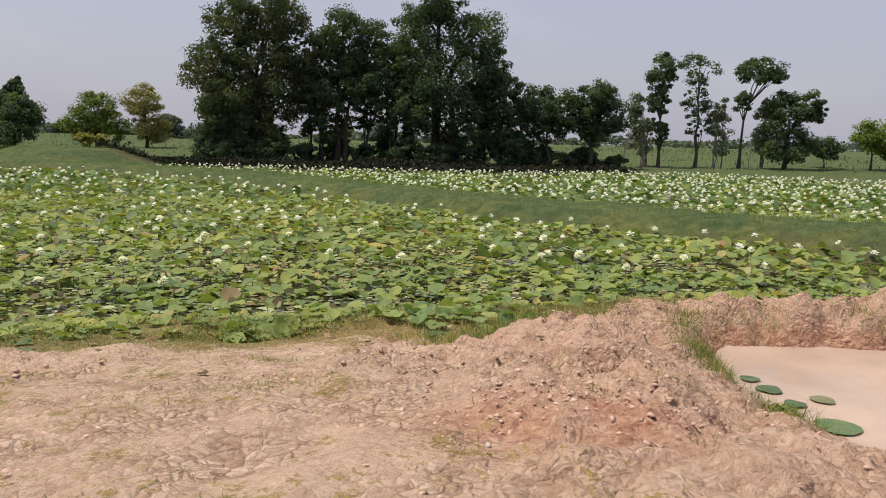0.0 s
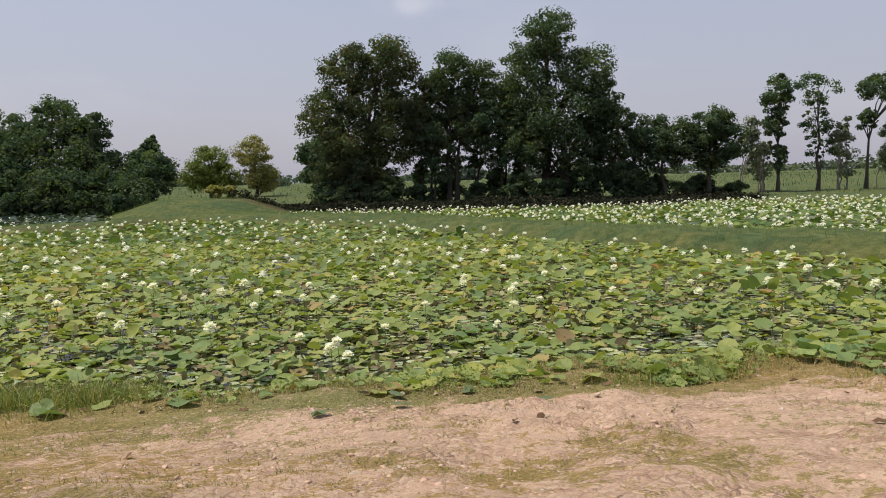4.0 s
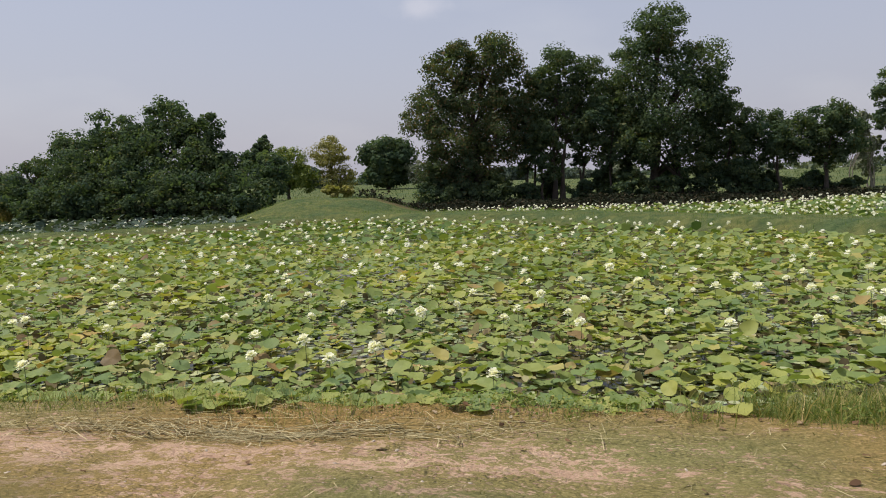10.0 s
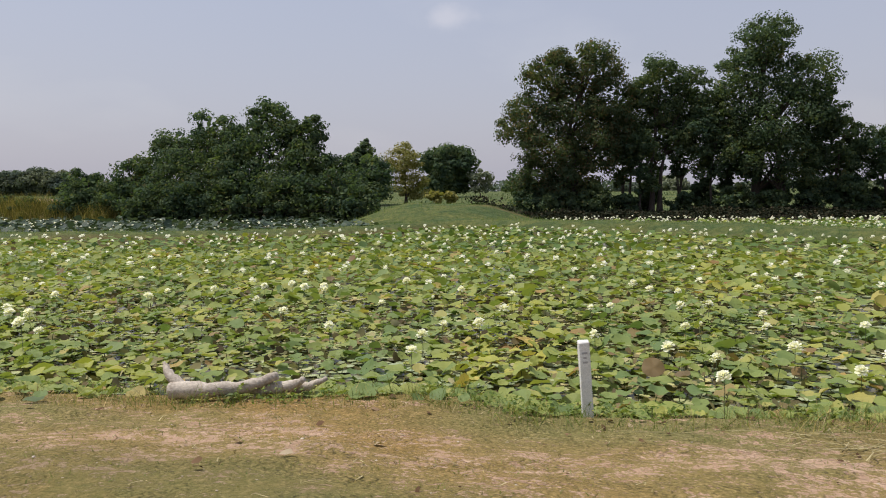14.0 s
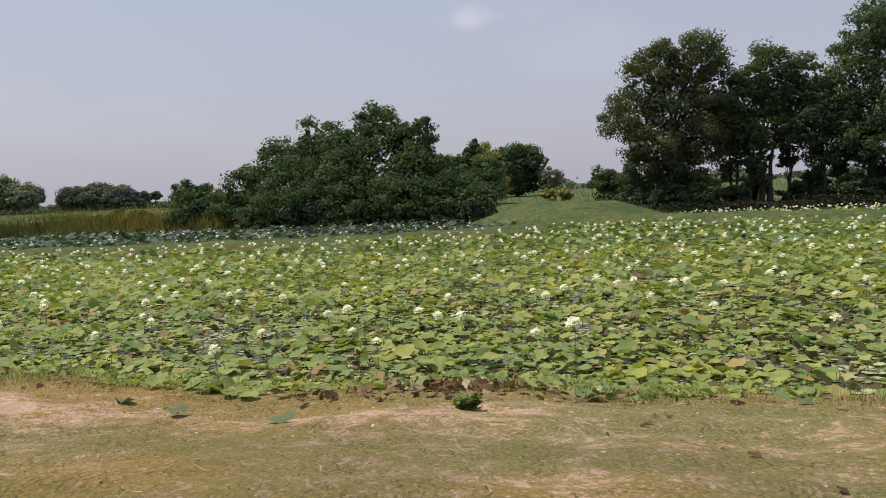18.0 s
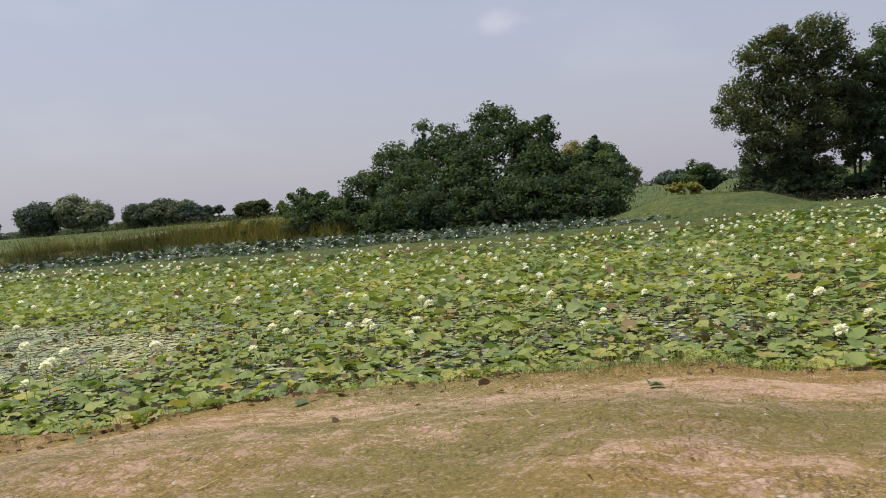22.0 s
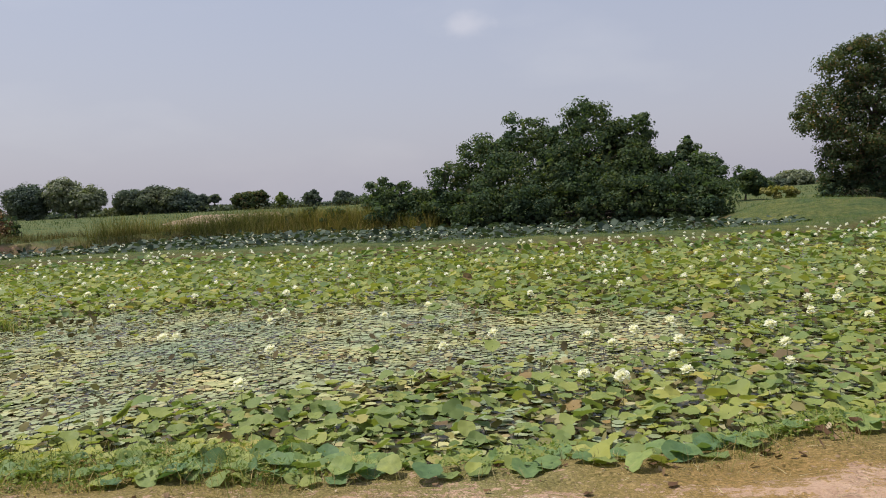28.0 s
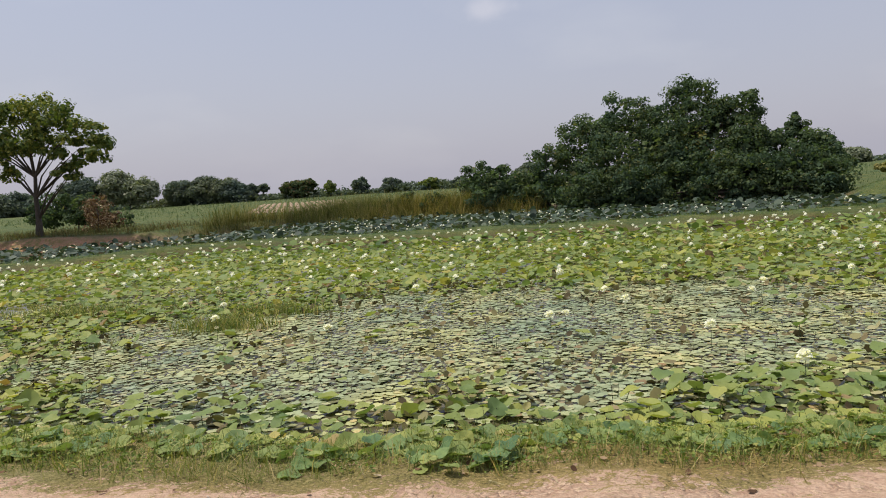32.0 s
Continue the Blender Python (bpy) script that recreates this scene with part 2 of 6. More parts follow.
    # Dark brown for pond mud, and for shade painted under the trees.
    mud_and_shade = n.new("ShaderNodeAttribute")
    mud_and_shade.attribute_name = "mud_and_shade"
    col = blend(n, l, mud_and_shade.outputs["Fac"], col, colours(n, l, mid, [(0.3, (0.022, 0.017, 0.012)), (0.7, (0.06, 0.042, 0.028))]))
    l.new(col, bsdf.inputs["Base Color"])
    plates = colours(n, l, gap.outputs["Distance"], [(0.0, (0, 0, 0)), (0.3, (1, 1, 1))])
    deep = sums(n, l, "ADD", sums(n, l, "MULTIPLY", plates, 0.38), sums(n, l, "MULTIPLY", cracks, 0.4))
    h = sums(n, l, "ADD", sums(n, l, "MULTIPLY", lumps, 0.7), sums(n, l, "MULTIPLY", deep, torn))
    h = sums(n, l, "ADD", h, sums(n, l, "ADD", sums(n, l, "MULTIPLY", fine, 0.35), sums(n, l, "MULTIPLY", grit, 0.12)))
    bump(n, l, bsdf, h, 0.9, 0.06)
    return m


def water_material(name, colour, rough=0.06):
    m, n, l, bsdf = material(name, rough)
    p = position(n)
    bsdf.inputs["Specular IOR Level"].default_value = 0.3
    bsdf.inputs["IOR"].default_value = 1.22
    f = noise_node(n, l, 0.9, 4, 0.6, p)
    l.new(colours(n, l, f, [(0.3, tuple(0.8 * c for c in colour)), (0.7, tuple(1.15 * c for c in colour))]), bsdf.inputs["Base Color"])
    return m


GROUND = ground_material()
POND = water_material("dark_pond_water", (0.10, 0.085, 0.045))
MUDDY = water_material("muddy_water", (0.46, 0.325, 0.24), 0.10)
LOTUS = leaf_material("lotus_leaf", [(0.0, (0.165, 0.228, 0.085)), (0.35, (0.235, 0.284, 0.09)), (0.75, (0.29, 0.322, 0.095)), (0.92, (0.355, 0.36, 0.105)), (0.96, (0.42, 0.36, 0.13)), (0.985, (0.32, 0.22, 0.10)), (1.0, (0.20, 0.13, 0.065))], 0.6, 0.30, 1.0, 0.45, (1.15, 1.25, 0.55))
LOTUS_FRESH = leaf_material("fresh_lotus_leaf", [(0.0, (0.10, 0.175, 0.08)), (0.4, (0.175, 0.255, 0.095)), (0.8, (0.26, 0.32, 0.105)), (1.0, (0.36, 0.36, 0.11))], 0.6, 0.28, 1.0, 0.0, (1.15, 1.25, 0.55), "object")
SCRAP = leaf_material("rotting_leaf", [(0.0, (0.09, 0.07, 0.04)), (0.35, (0.19, 0.15, 0.075)), (0.7, (0.27, 0.25, 0.11)), (1.0, (0.40, 0.36, 0.20))], 0.8, 0.1, 0.8)
# Darker than LOTUS: the shadows among distant leaves are put into this colour.
LOTUS_DEEP = leaf_material("shade_darkened_lotus_leaf", [(0.0, (0.075, 0.13, 0.04)), (0.4, (0.135, 0.20, 0.052)), (0.8, (0.215, 0.265, 0.065)), (1.0, (0.31, 0.31, 0.09))], 0.65, 0.25, 1.0, 0.2)
PIT_LEAF = leaf_material("muddy_lotus_leaf", [(0.0, (0.09, 0.13, 0.06)), (0.6, (0.14, 0.19, 0.08)), (1.0, (0.22, 0.20, 0.10))], 0.5, 0.1, 1.0, 0.0, (1.15, 1.25, 0.55), "object")
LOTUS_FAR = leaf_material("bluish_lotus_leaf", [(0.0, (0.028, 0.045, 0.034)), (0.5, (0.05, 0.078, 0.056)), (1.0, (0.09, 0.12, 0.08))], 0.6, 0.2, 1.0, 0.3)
PAD = leaf_material("floating_pad", [(0.0, (0.13, 0.11, 0.06)), (0.12, (0.24, 0.25, 0.13)), (0.45, (0.31, 0.34, 0.19)), (0.8, (0.40, 0.43, 0.25)), (0.95, (0.45, 0.41, 0.23)), (1.0, (0.25, 0.16, 0.08))], 0.55, 0.1, 1.0, 0.5)
PETAL = leaf_material("white_petal", [(0.0, (0.93, 0.92, 0.70)), (0.5, (0.96, 0.95, 0.80)), (1.0, (0.97, 0.965, 0.88))], 0.6, 0.5, 1.0, 0.0, (1.0, 1.0, 0.9))
STALK = plain_material("green_stalk", (0.07, 0.10, 0.03), (0.13, 0.15, 0.05), 20, 0.7)
DEAD_STALK = plain_material("dead_stalk", (0.03, 0.025, 0.018), (0.10, 0.075, 0.045), 20, 0.9)
DRY_LEAF = leaf_material("withered_leaf", [(0.0, (0.08, 0.045, 0.026)), (0.45, (0.18, 0.105, 0.06)), (0.8, (0.34, 0.235, 0.14)), (1.0, (0.50, 0.41, 0.29))], 0.85, 0.15, 0.7)
WILTED = leaf_material("wilted_green_leaf", [(0.0, (0.075, 0.10, 0.048)), (0.7, (0.12, 0.155, 0.07)), (1.0, (0.20, 0.19, 0.08))], 0.7, 0.15)
GRASS = leaf_material("green_grass", [(0.0, (0.0813, 0.128, 0.0299)), (0.5, (0.179, 0.224, 0.0523)), (0.85, (0.341, 0.314, 0.105)), (1.0, (0.65, 0.478, 0.239))], 0.7, 0.3)
WEED = leaf_material("weed_leaf", [(0.0, (0.081, 0.13, 0.026)), (0.6, (0.176, 0.234, 0.0455)), (1.0, (0.324, 0.312, 0.091))], 0.7, 0.3)
DRYGRASS = leaf_material("dry_grass", [(0.0, (0.13, 0.13, 0.04)), (0.45, (0.27, 0.23, 0.09)), (1.0, (0.50, 0.41, 0.24))], 0.8, 0.25)
DIKE_GRASS = leaf_material("dike_grass", [(0.0, (0.075, 0.14, 0.035)), (0.6, (0.145, 0.22, 0.055)), (1.0, (0.26, 0.26, 0.09))], 0.7, 0.3, 1.0, 0.2)
REED = leaf_material("reed", [(0.0, (0.0877, 0.105, 0.0289)), (0.5, (0.195, 0.186, 0.0618)), (1.0, (0.37, 0.286, 0.132))], 0.8, 0.25, 1.0, 0.15)
BROWN_WEED = leaf_material("brown_weed", [(0.0, (0.06, 0.05, 0.025)), (0.4, (0.11, 0.095, 0.04)), (0.7, (0.13, 0.15, 0.05)), (1.0, (0.24, 0.15, 0.08))], 0.8, 0.2, 1.0, 0.2)
STRAW = leaf_material("straw", [(0.0, (0.30, 0.25, 0.12)), (1.0, (0.62, 0.52, 0.30))], 0.75, 0.1)
CROP = leaf_material("field_crop", [(0.0, (0.03, 0.062, 0.02)), (1.0, (0.075, 0.12, 0.035))], 0.7, 0.3)
# Greens lifted towards blue, so some distant haze sits in the leaf colour.
TREE = leaf_material("tree_leaf", [(0.0, (0.060, 0.090, 0.060)), (0.6, (0.085, 0.122, 0.070)), (0.93, (0.118, 0.158, 0.080)), (1.0, (0.16, 0.15, 0.075))], 0.85, 0.38, 1.05, 0.45)
# Near-black weed colour, with the tree row's shade put into it.
SHADE_TONED_WEED = leaf_material("shade_toned_undergrowth", [(0.0, (0.016, 0.019, 0.012)), (0.6, (0.03, 0.036, 0.02)), (1.0, (0.065, 0.05, 0.03))], 0.9, 0.1, 0.8)
TREE_BROWN = leaf_material("tree_leaf_turning", [(0.0, (0.066, 0.092, 0.052)), (0.6, (0.09, 0.12, 0.062)), (0.85, (0.125, 0.12, 0.066)), (1.0, (0.19, 0.13, 0.08))], 0.85, 0.38, 1.05, 0.45)
TREE_YELLOW = leaf_material("yellowing_leaf", [(0.0, (0.17, 0.175, 0.055)), (0.6, (0.30, 0.275, 0.085)), (1.0, (0.42, 0.35, 0.13))], 0.6, 0.3, 0.9)
# Lighter, greyer greens: the haze of distance is put into the leaf colour.
TREE_FAR = leaf_material("haze_tinted_leaf", [(0.0, (0.085, 0.112, 0.095)), (0.6, (0.125, 0.152, 0.122)), (1.0, (0.17, 0.195, 0.15))], 0.9, 0.25, 0.9, 0.08)
TREE_LIME = leaf_material("fresh_green_leaf", [(0.0, (0.08, 0.12, 0.025)), (0.6, (0.16, 0.21, 0.04)), (1.0, (0.30, 0.30, 0.07))], 0.5, 0.3, 0.9)
TREE_BROAD = leaf_material("broad_green_leaf", [(0.0, (0.07, 0.11, 0.028)), (0.5, (0.13, 0.17, 0.04)), (0.8, (0.23, 0.25, 0.058)), (1.0, (0.34, 0.32, 0.08))], 0.55, 0.3, 0.9, 0.3)
TREE_PALE = leaf_material("pale_grey_leaf", [(0.0, (0.12, 0.14, 0.09)), (0.6, (0.20, 0.23, 0.14)), (1.0, (0.30, 0.30, 0.20))], 0.7, 0.25, 0.9)
BARK = plain_material("dark_bark", (0.045, 0.035, 0.027), (0.10, 0.08, 0.06), 3, 0.95, 25, 0.8, 0.03)
PALE_BARK = plain_material("grey_bark", (0.16, 0.135, 0.11), (0.30, 0.26, 0.21), 3, 0.9, 25, 0.6, 0.02)
DEADWOOD = plain_material("weathered_wood", (0.24, 0.19, 0.15), (0.55, 0.48, 0.40), 5, 0.9, 40, 0.7, 0.01)
CONCRETE = plain_material("pale_concrete", (0.66, 0.64, 0.61), (0.82, 0.80, 0.77), 9, 0.9, 80, 0.5, 0.004)
CLOD = plain_material("clay_clod", (0.46, 0.26, 0.17), (0.66, 0.45, 0.33), 4, 0.95, 30, 0.7, 0.012)
FURROW = plain_material("ploughed_soil", (0.25, 0.165, 0.10), (0.40, 0.285, 0.18), 2, 0.95, 12, 0.7, 0.05)
PEBBLE = plain_material("pale_stone", (0.34, 0.27, 0.20), (0.60, 0.50, 0.40), 5, 0.9, 40, 0.4, 0.006)
MARK = plain_material("faded_lettering", (0.36, 0.34, 0.33), (0.48, 0.46, 0.45), 9, 0.9)

rng = np.random.default_rng(7)


# ---- mesh tools ----
def mesh_of(name, verts, tris, mats, slots=None, smooth=False):
    verts, tris = np.asarray(verts, np.float32).reshape(-1, 3), np.asarray(tris, np.int32)
    sides = tris.shape[1]
    me = bpy.data.meshes.new(name)
    me.vertices.add(len(verts))
    me.vertices.foreach_set("co", verts.ravel())
    me.loops.add(tris.size)
    me.loops.foreach_set("vertex_index", tris.ravel())
    me.polygons.add(len(tris))
    me.polygons.foreach_set("loop_start", np.arange(0, tris.size, sides, dtype=np.int32))
    me.polygons.foreach_set("loop_total", np.full(len(tris), sides, np.int32))
    for m in mats if isinstance(mats, (list, tuple)) else [mats]:
        me.materials.append(m)
    if slots is not None:
        me.polygons.foreach_set("material_index", np.asarray(slots, np.int32))
    if smooth:
        me.polygons.foreach_set("use_smooth", np.ones(len(tris), bool))
    me.update(calc_edges=True)
    return me


def part(name, me, parent, label=""):
    ob = new(name, me)
    ob.parent = parent
    return tagged(ob, label)


def turns(yaw, tilt, way):
    """Rotation matrices: spin by yaw, then lean by tilt towards the direction way."""
    def about_z(a):
        c, s, o, i = np.cos(a), np.sin(a), np.zeros_like(a), np.ones_like(a)
        return np.stack([c, -s, o, s, c, o, o, o, i], -1).reshape(-1, 3, 3)
    c, s, o, i = np.cos(tilt), np.sin(tilt), np.zeros_like(tilt), np.ones_like(tilt)
    lean = np.stack([c, o, s, o, i, o, -s, o, c], -1).reshape(-1, 3, 3)
    return about_z(way) @ lean @ about_z(yaw - way)


def scatter(templates, place, yaw, tilt, way, scale):
    """Many copies of a few small shapes as one list of points and triangles."""
    place, scale = np.asarray(place), np.asarray(scale)
    if scale.ndim == 1:
        scale = np.repeat(scale[:, None], 3, 1)
    rot, kind = turns(yaw, tilt, way), np.arange(len(place)) % len(templates)
    vs, fs, base = [], [], 0
    for k, (tv, tf) in enumerate(templates):
        pick = np.where(kind == k)[0]
        if not len(pick):
            continue
        v = np.einsum("nij,nkj->nki", rot[pick], tv[None] * scale[pick][:, None]) + place[pick][:, None]
        f = tf[None] + (np.arange(len(pick)) * len(tv))[:, None, None] + base
        vs.append(v.reshape(-1, 3))
        fs.append(f.reshape(-1, tf.shape[1]))
        base += v.shape[0] * v.shape[1]
    return np.concatenate(vs), np.concatenate(fs)


def random_turns(n, lean=0.3):
    return rng.uniform(0, 6.283, n), np.abs(rng.normal(0, lean, n)), rng.uniform(0, 6.283, n)


def tube(points, radii, sides=7):
    """Tapered limb along a line of points: points and triangles."""
    p, vs, fs = [Vector(q) for q in points], [], []
    for i, (q, r) in enumerate(zip(p, radii)):
        d = (p[min(i + 1, len(p) - 1)] - p[max(i - 1, 0)]).normalized()
        a = d.orthogonal().normalized() if abs(d.z) < 0.99 else Vector((1, 0, 0))
        if i and vs:
            a = (last - d * last.dot(d)).normalized()
        last, b = a, d.cross(a)
        for k in range(sides):
            t = 6.283 * k / sides
            vs.append(q + (a * math.cos(t) + b * math.sin(t)) * r)
    for i in range(len(p) - 1):
        for k in range(sides):
            a, b = i * sides + k, i * sides + (k + 1) % sides
            fs += [(a, b, b + sides), (a, b + sides, a + sides)]
    vs.append(p[-1])
    top = len(vs) - 1
    for k in range(sides):
        fs.append(((len(p) - 1) * sides + k, (len(p) - 1) * sides + (k + 1) % sides, top))
    return np.array([tuple(v) for v in vs]), np.array(fs)


def join(pieces):
    vs, fs, base = [], [], 0
    for v, f in pieces:
        vs.append(v)
        fs.append(f + base)
        base += len(v)
    return np.concatenate(vs), np.concatenate(fs)


def wave(x, y, scale, seed=0):
    """Smooth value noise in the plane, 0 to 1."""
    x, y = np.asarray(x, float) / scale + 17.3 * seed, np.asarray(y, float) / scale - 9.1 * seed
    i, j = np.floor(x), np.floor(y)
    u, v = x - i, y - j
    u, v = u * u * (3 - 2 * u), v * v * (3 - 2 * v)

    def dot(a, b):
        h = np.sin(a * 127.1 + b * 311.7 + seed * 74.7) * 43758.5453
        return h - np.floor(h)
    return (dot(i, j) * (1 - u) + dot(i + 1, j) * u) * (1 - v) + (dot(i, j + 1) * (1 - u) + dot(i + 1, j + 1) * u) * v


def step(a, b, x):
    k = np.clip((np.asarray(x, float) - a) / (b - a), 0, 1)
    return k * k * (3 - 2 * k)


def slabs(x, y, cell, seed):
    """Broken plates in the plane: the random level of the plate at each point, and how near its edge lies (0 at the edge)."""
    x, y = np.asarray(x, float) / cell, np.asarray(y, float) / cell
    i, j = np.floor(x), np.floor(y)
    best, second, level = np.full(x.shape, 9.0), np.full(x.shape, 9.0), np.zeros(x.shape)
    for a in (-1, 0, 1):
        for b in (-1, 0, 1):
            h = np.sin((i + a) * 127.1 + (j + b) * 311.7 + seed * 74.7) * 43758.5453
            u, v = h - np.floor(h), h * 7.13 - np.floor(h * 7.13)
            d = np.hypot(i + a + u - x, j + b + v - y)
            second = np.where(d < best, best, np.minimum(second, d))
            level = np.where(d < best, v, level)
            best = np.minimum(best, d)
    return level, np.clip((second - best) / 0.25, 0, 1)


def line_distance(x, y, pts):
    best = np.full(np.shape(x), 1e9)
    for (ax, ay), (bx, by) in zip(pts[:-1], pts[1:]):
        dx, dy = bx - ax, by - ay
        k = np.clip(((x - ax) * dx + (y - ay) * dy) / (dx * dx + dy * dy), 0, 1)
        best = np.minimum(best, np.hypot(x - ax - k * dx, y - ay - k * dy))
    return best


# ---- plan of the land ----
WATER, PIT_WATER = -0.30, 0.15
SHORE_X = [-300, -70, -53, -49, -46, -44, -41.5, -39.5, -37, -35, -33, -30, -22, -15, -10, -7, -5, -2, 0, 2, 3.6, 6, 12, 300]
SHORE_Y = [1.0, 1.5, 1.9, 2.3, 2.55, 2.7, 3.3, 4.0, 5.1, 6.2, 6.9, 6.7, 6.6, 6.5, 6.2, 6.5, 6.9, 7.4, 7.8, 8.3, 9.2, 9.3, 9.0, 9.0]
FAR_X = [-400, -110, -96, -88, -82, -77, -75, -73, -70, -58, -52, -47, -40, -34, -31, -27, -18, -5, 6, 10, 14, 20, 30, 42, 60, 400]
FAR_Y = [30, 30, 34, 36.5, 36.5, 38.5, 42, 49, 52.5, 53, 52, 50.3, 50.3, 50.5, 49.5, 47.5, 51.5, 51.5, 52, 55.5, 56.5, 55, 48, 42, 38, 36]
DIKE = [(26, 8), (14, 15), (9, 19.2), (3.5, 23), (-3, 30), (-10, 38), (-18, 43), (-25, 46)]
STRIP = [(-25, 46), (-30, 38), (-36, 35), (-48, 34), (-60, 34), (-67, 33.5), (-72, 31), (-75, 26), (-80, 14), (-90, 0)]
BERM = [(2.8, 3.0), (2.4, 3.8), (2.05, 4.6), (1.9, 5.4), (2.0, 6.2), (2.4, 6.8), (3.0, 7.3), (3.7, 7.5), (4.6, 7.35), (10, 7.3)]


def shore(x):
    return np.interp(x, SHORE_X, SHORE_Y) + 0.65 * (wave(x, 0 * np.asarray(x), 2.0, 3) - 0.5) + 0.3 * (wave(x, 0 * np.asarray(x), 0.7, 4) - 0.5)


def far_shore(x):
    return np.interp(x, FAR_X, FAR_Y) + 1.2 * (wave(x, 0 * np.asarray(x), 3.0, 5) - 0.5)


def height(x, y):
    d, f = shore(x) - y, y - far_shore(x)
    z = np.interp(d, [-2.2, 0, 1, 2, 3, 4, 5.5, 40], [-0.6, 0, 0.1, 0.27, 0.47, 0.62, 0.72, 0.75])
    shelf = np.maximum(step(-6, -2, x), 0.8 * step(-43, -46, x)) * (d < 0) * (y < 14)
    z = np.where(d < 0, z + shelf * (np.interp(d, [-2.6, -1.5, -1.1, 0], [-0.6, -0.5, -0.10, 0]) - z), z)
    near = np.exp(-np.maximum(-d, 0) * 2) * (d > -1.5) * (y < 14) * step(-3, -0.5, y)
    z = z + near * (0.10 * (wave(x, y, 0.9, 1) - 0.5) + 0.055 * (wave(x, y, 0.28, 2) - 0.5) + 0.05 * (wave(x, y, 2.8, 9) - 0.5) * step(0.3, 2, d))
    rough = step(-6, -1, x) * step(0.2, 1.2, d) * step(-1.5, 0.5, y)
    lump = wave(x, y, 0.45, 11) * 0.6 + wave(x, y, 0.2, 12) * 0.4
    big, big_rim = slabs(x + 0.2 * wave(x, y, 0.3, 25), y + 0.2 * wave(x, y, 0.3, 26), 0.42, 27)
    small, small_rim = slabs(x + 0.1 * wave(x, y, 0.2, 28), y, 0.17, 29)
    torn = step(0.35, 0.6, wave(x, y, 1.4, 16))
    z = z + rough * (0.07 * step(0.42, 0.56, lump) * wave(x, y, 1.6, 16) + torn * (0.085 * big * big_rim + 0.06 * small * small_rim - 0.05) + 0.03 * (wave(x, y, 0.2, 17) - 0.5))
    z = np.where(y > 10, np.maximum(z, np.interp(f, [-3, 0, 0.3, 1.0, 5, 40, 120, 400], [-0.6, -0.25, 0.08, 0.70, 0.78, 1.1, 2.0, 2.2]) * (1 - step(-66, -58, x) * (0.12 * step(0, 1.3, f) + 0.45 * step(13, 20, f))) + 0.25 * (wave(x, y, 2.5, 6) - 0.5) * step(-1, 2, f)), z)
    low = np.interp(f, [-3, 0, 0.3, 1.0, 5, 22, 60, 120, 400], [-0.6, -0.30, -0.14, -0.05, 0.0, 0.08, 1.0, 1.75, 2.2]) + 0.2 * (wave(x, y, 2.5, 6) - 0.5) * step(-1, 2, f)
    z = np.where((y > 10) & (f > -3), z + step(-61, -55, x) * (low - z), z)
    k = line_distance(x, y, DIKE)
    z = np.maximum(z, (0.22 + 0.12 * wave(x, y, 1.5, 7)) * (1 - step(1.3, 3.0, k)) - 0.6 * step(1.3, 3.0, k))
    k = line_distance(x, y, STRIP)
    z = np.maximum(z, (0.05 + 0.12 * wave(x, y, 1.5, 8)) * (1 - step(0.9, 2.4, k)) - 0.6 * step(0.9, 2.4, k))
    k = np.hypot((x + 26) / 7.5, (y - 50) / 6.5)
    z = np.maximum(z, np.minimum(2.3 * (1 - step(0.0, 1.4, k)) - 0.7, 0.8 + 0.5 * wave(x, y, 2.6, 10)))
    # heap of dug clay round the small pit
    k = line_distance(x, y, BERM)
    clods = 0.11 * (step(0.3, 0.6, wave(x, y, 0.6, 13)) - 0.5) + 0.11 * (step(0.38, 0.58, wave(x, y, 0.27, 14)) - 0.5) + 0.08 * (wave(x, y, 0.13, 15) - 0.5)
    z = z + (0.02 + 0.11 * step(4.8, 6.2, y) + 0.15 * step(2.3, 3.2, x) * step(6.4, 7.2, y) + clods) * np.exp(-(k / 0.6) ** 2) * step(1.8, 3.2, y)
    z = z - 0.30 * np.exp(-((x - 2.9) / 0.85) ** 2) * step(2.6, 3.8, y) * (1 - step(5.4, 6.8, y))
    rim = np.interp(y, [2, 3.5, 3.9, 4.14, 4.42, 4.67, 5.2, 5.75, 6.4, 7.0], [4.2, 3.6, 3.2, 3.08, 2.94, 2.87, 2.87, 2.86, 2.9, 3.2]) + 0.12 * (wave(x, y, 0.35, 20) - 0.5)
    pit = step(0, 0.75, np.minimum(x - rim, 0.9 * (7.2 - y))) * step(2.5, 3.4, y)
    return z * (1 - pit) - 0.35 * pit


def spaced(stops):
    out = []
    for a, b, s in stops:
        out.append(np.arange(a, b, s))
    return np.concatenate(out)


GX = np.concatenate([-np.geomspace(3000, 110, 26), spaced([(-105, -58, 1.5), (-58, -6, 0.22), (-6, 5, 0.06), (5, 8, 0.12), (8, 50, 1.2)]), np.geomspace(51, 3000, 26)])
GY = np.concatenate([-np.geomspace(3000, 8, 20), spaced([(-7, -1, 0.8), (-1, 1.5, 0.16), (1.5, 8.5, 0.065), (8.5, 9.6, 0.1), (9.6, 12, 0.3), (12, 62, 0.8), (62, 110, 3)]), np.geomspace(112, 3000, 30)])
gx, gy = np.meshgrid(GX, GY)
gz = height(gx, gy)
nx, ny = len(GX), len(GY)
idx = np.arange(nx * ny).reshape(ny, nx)
quads = np.stack([idx[:-1, :-1], idx[:-1, 1:], idx[1:, 1:], idx[1:, :-1]], -1).reshape(-1, 4)
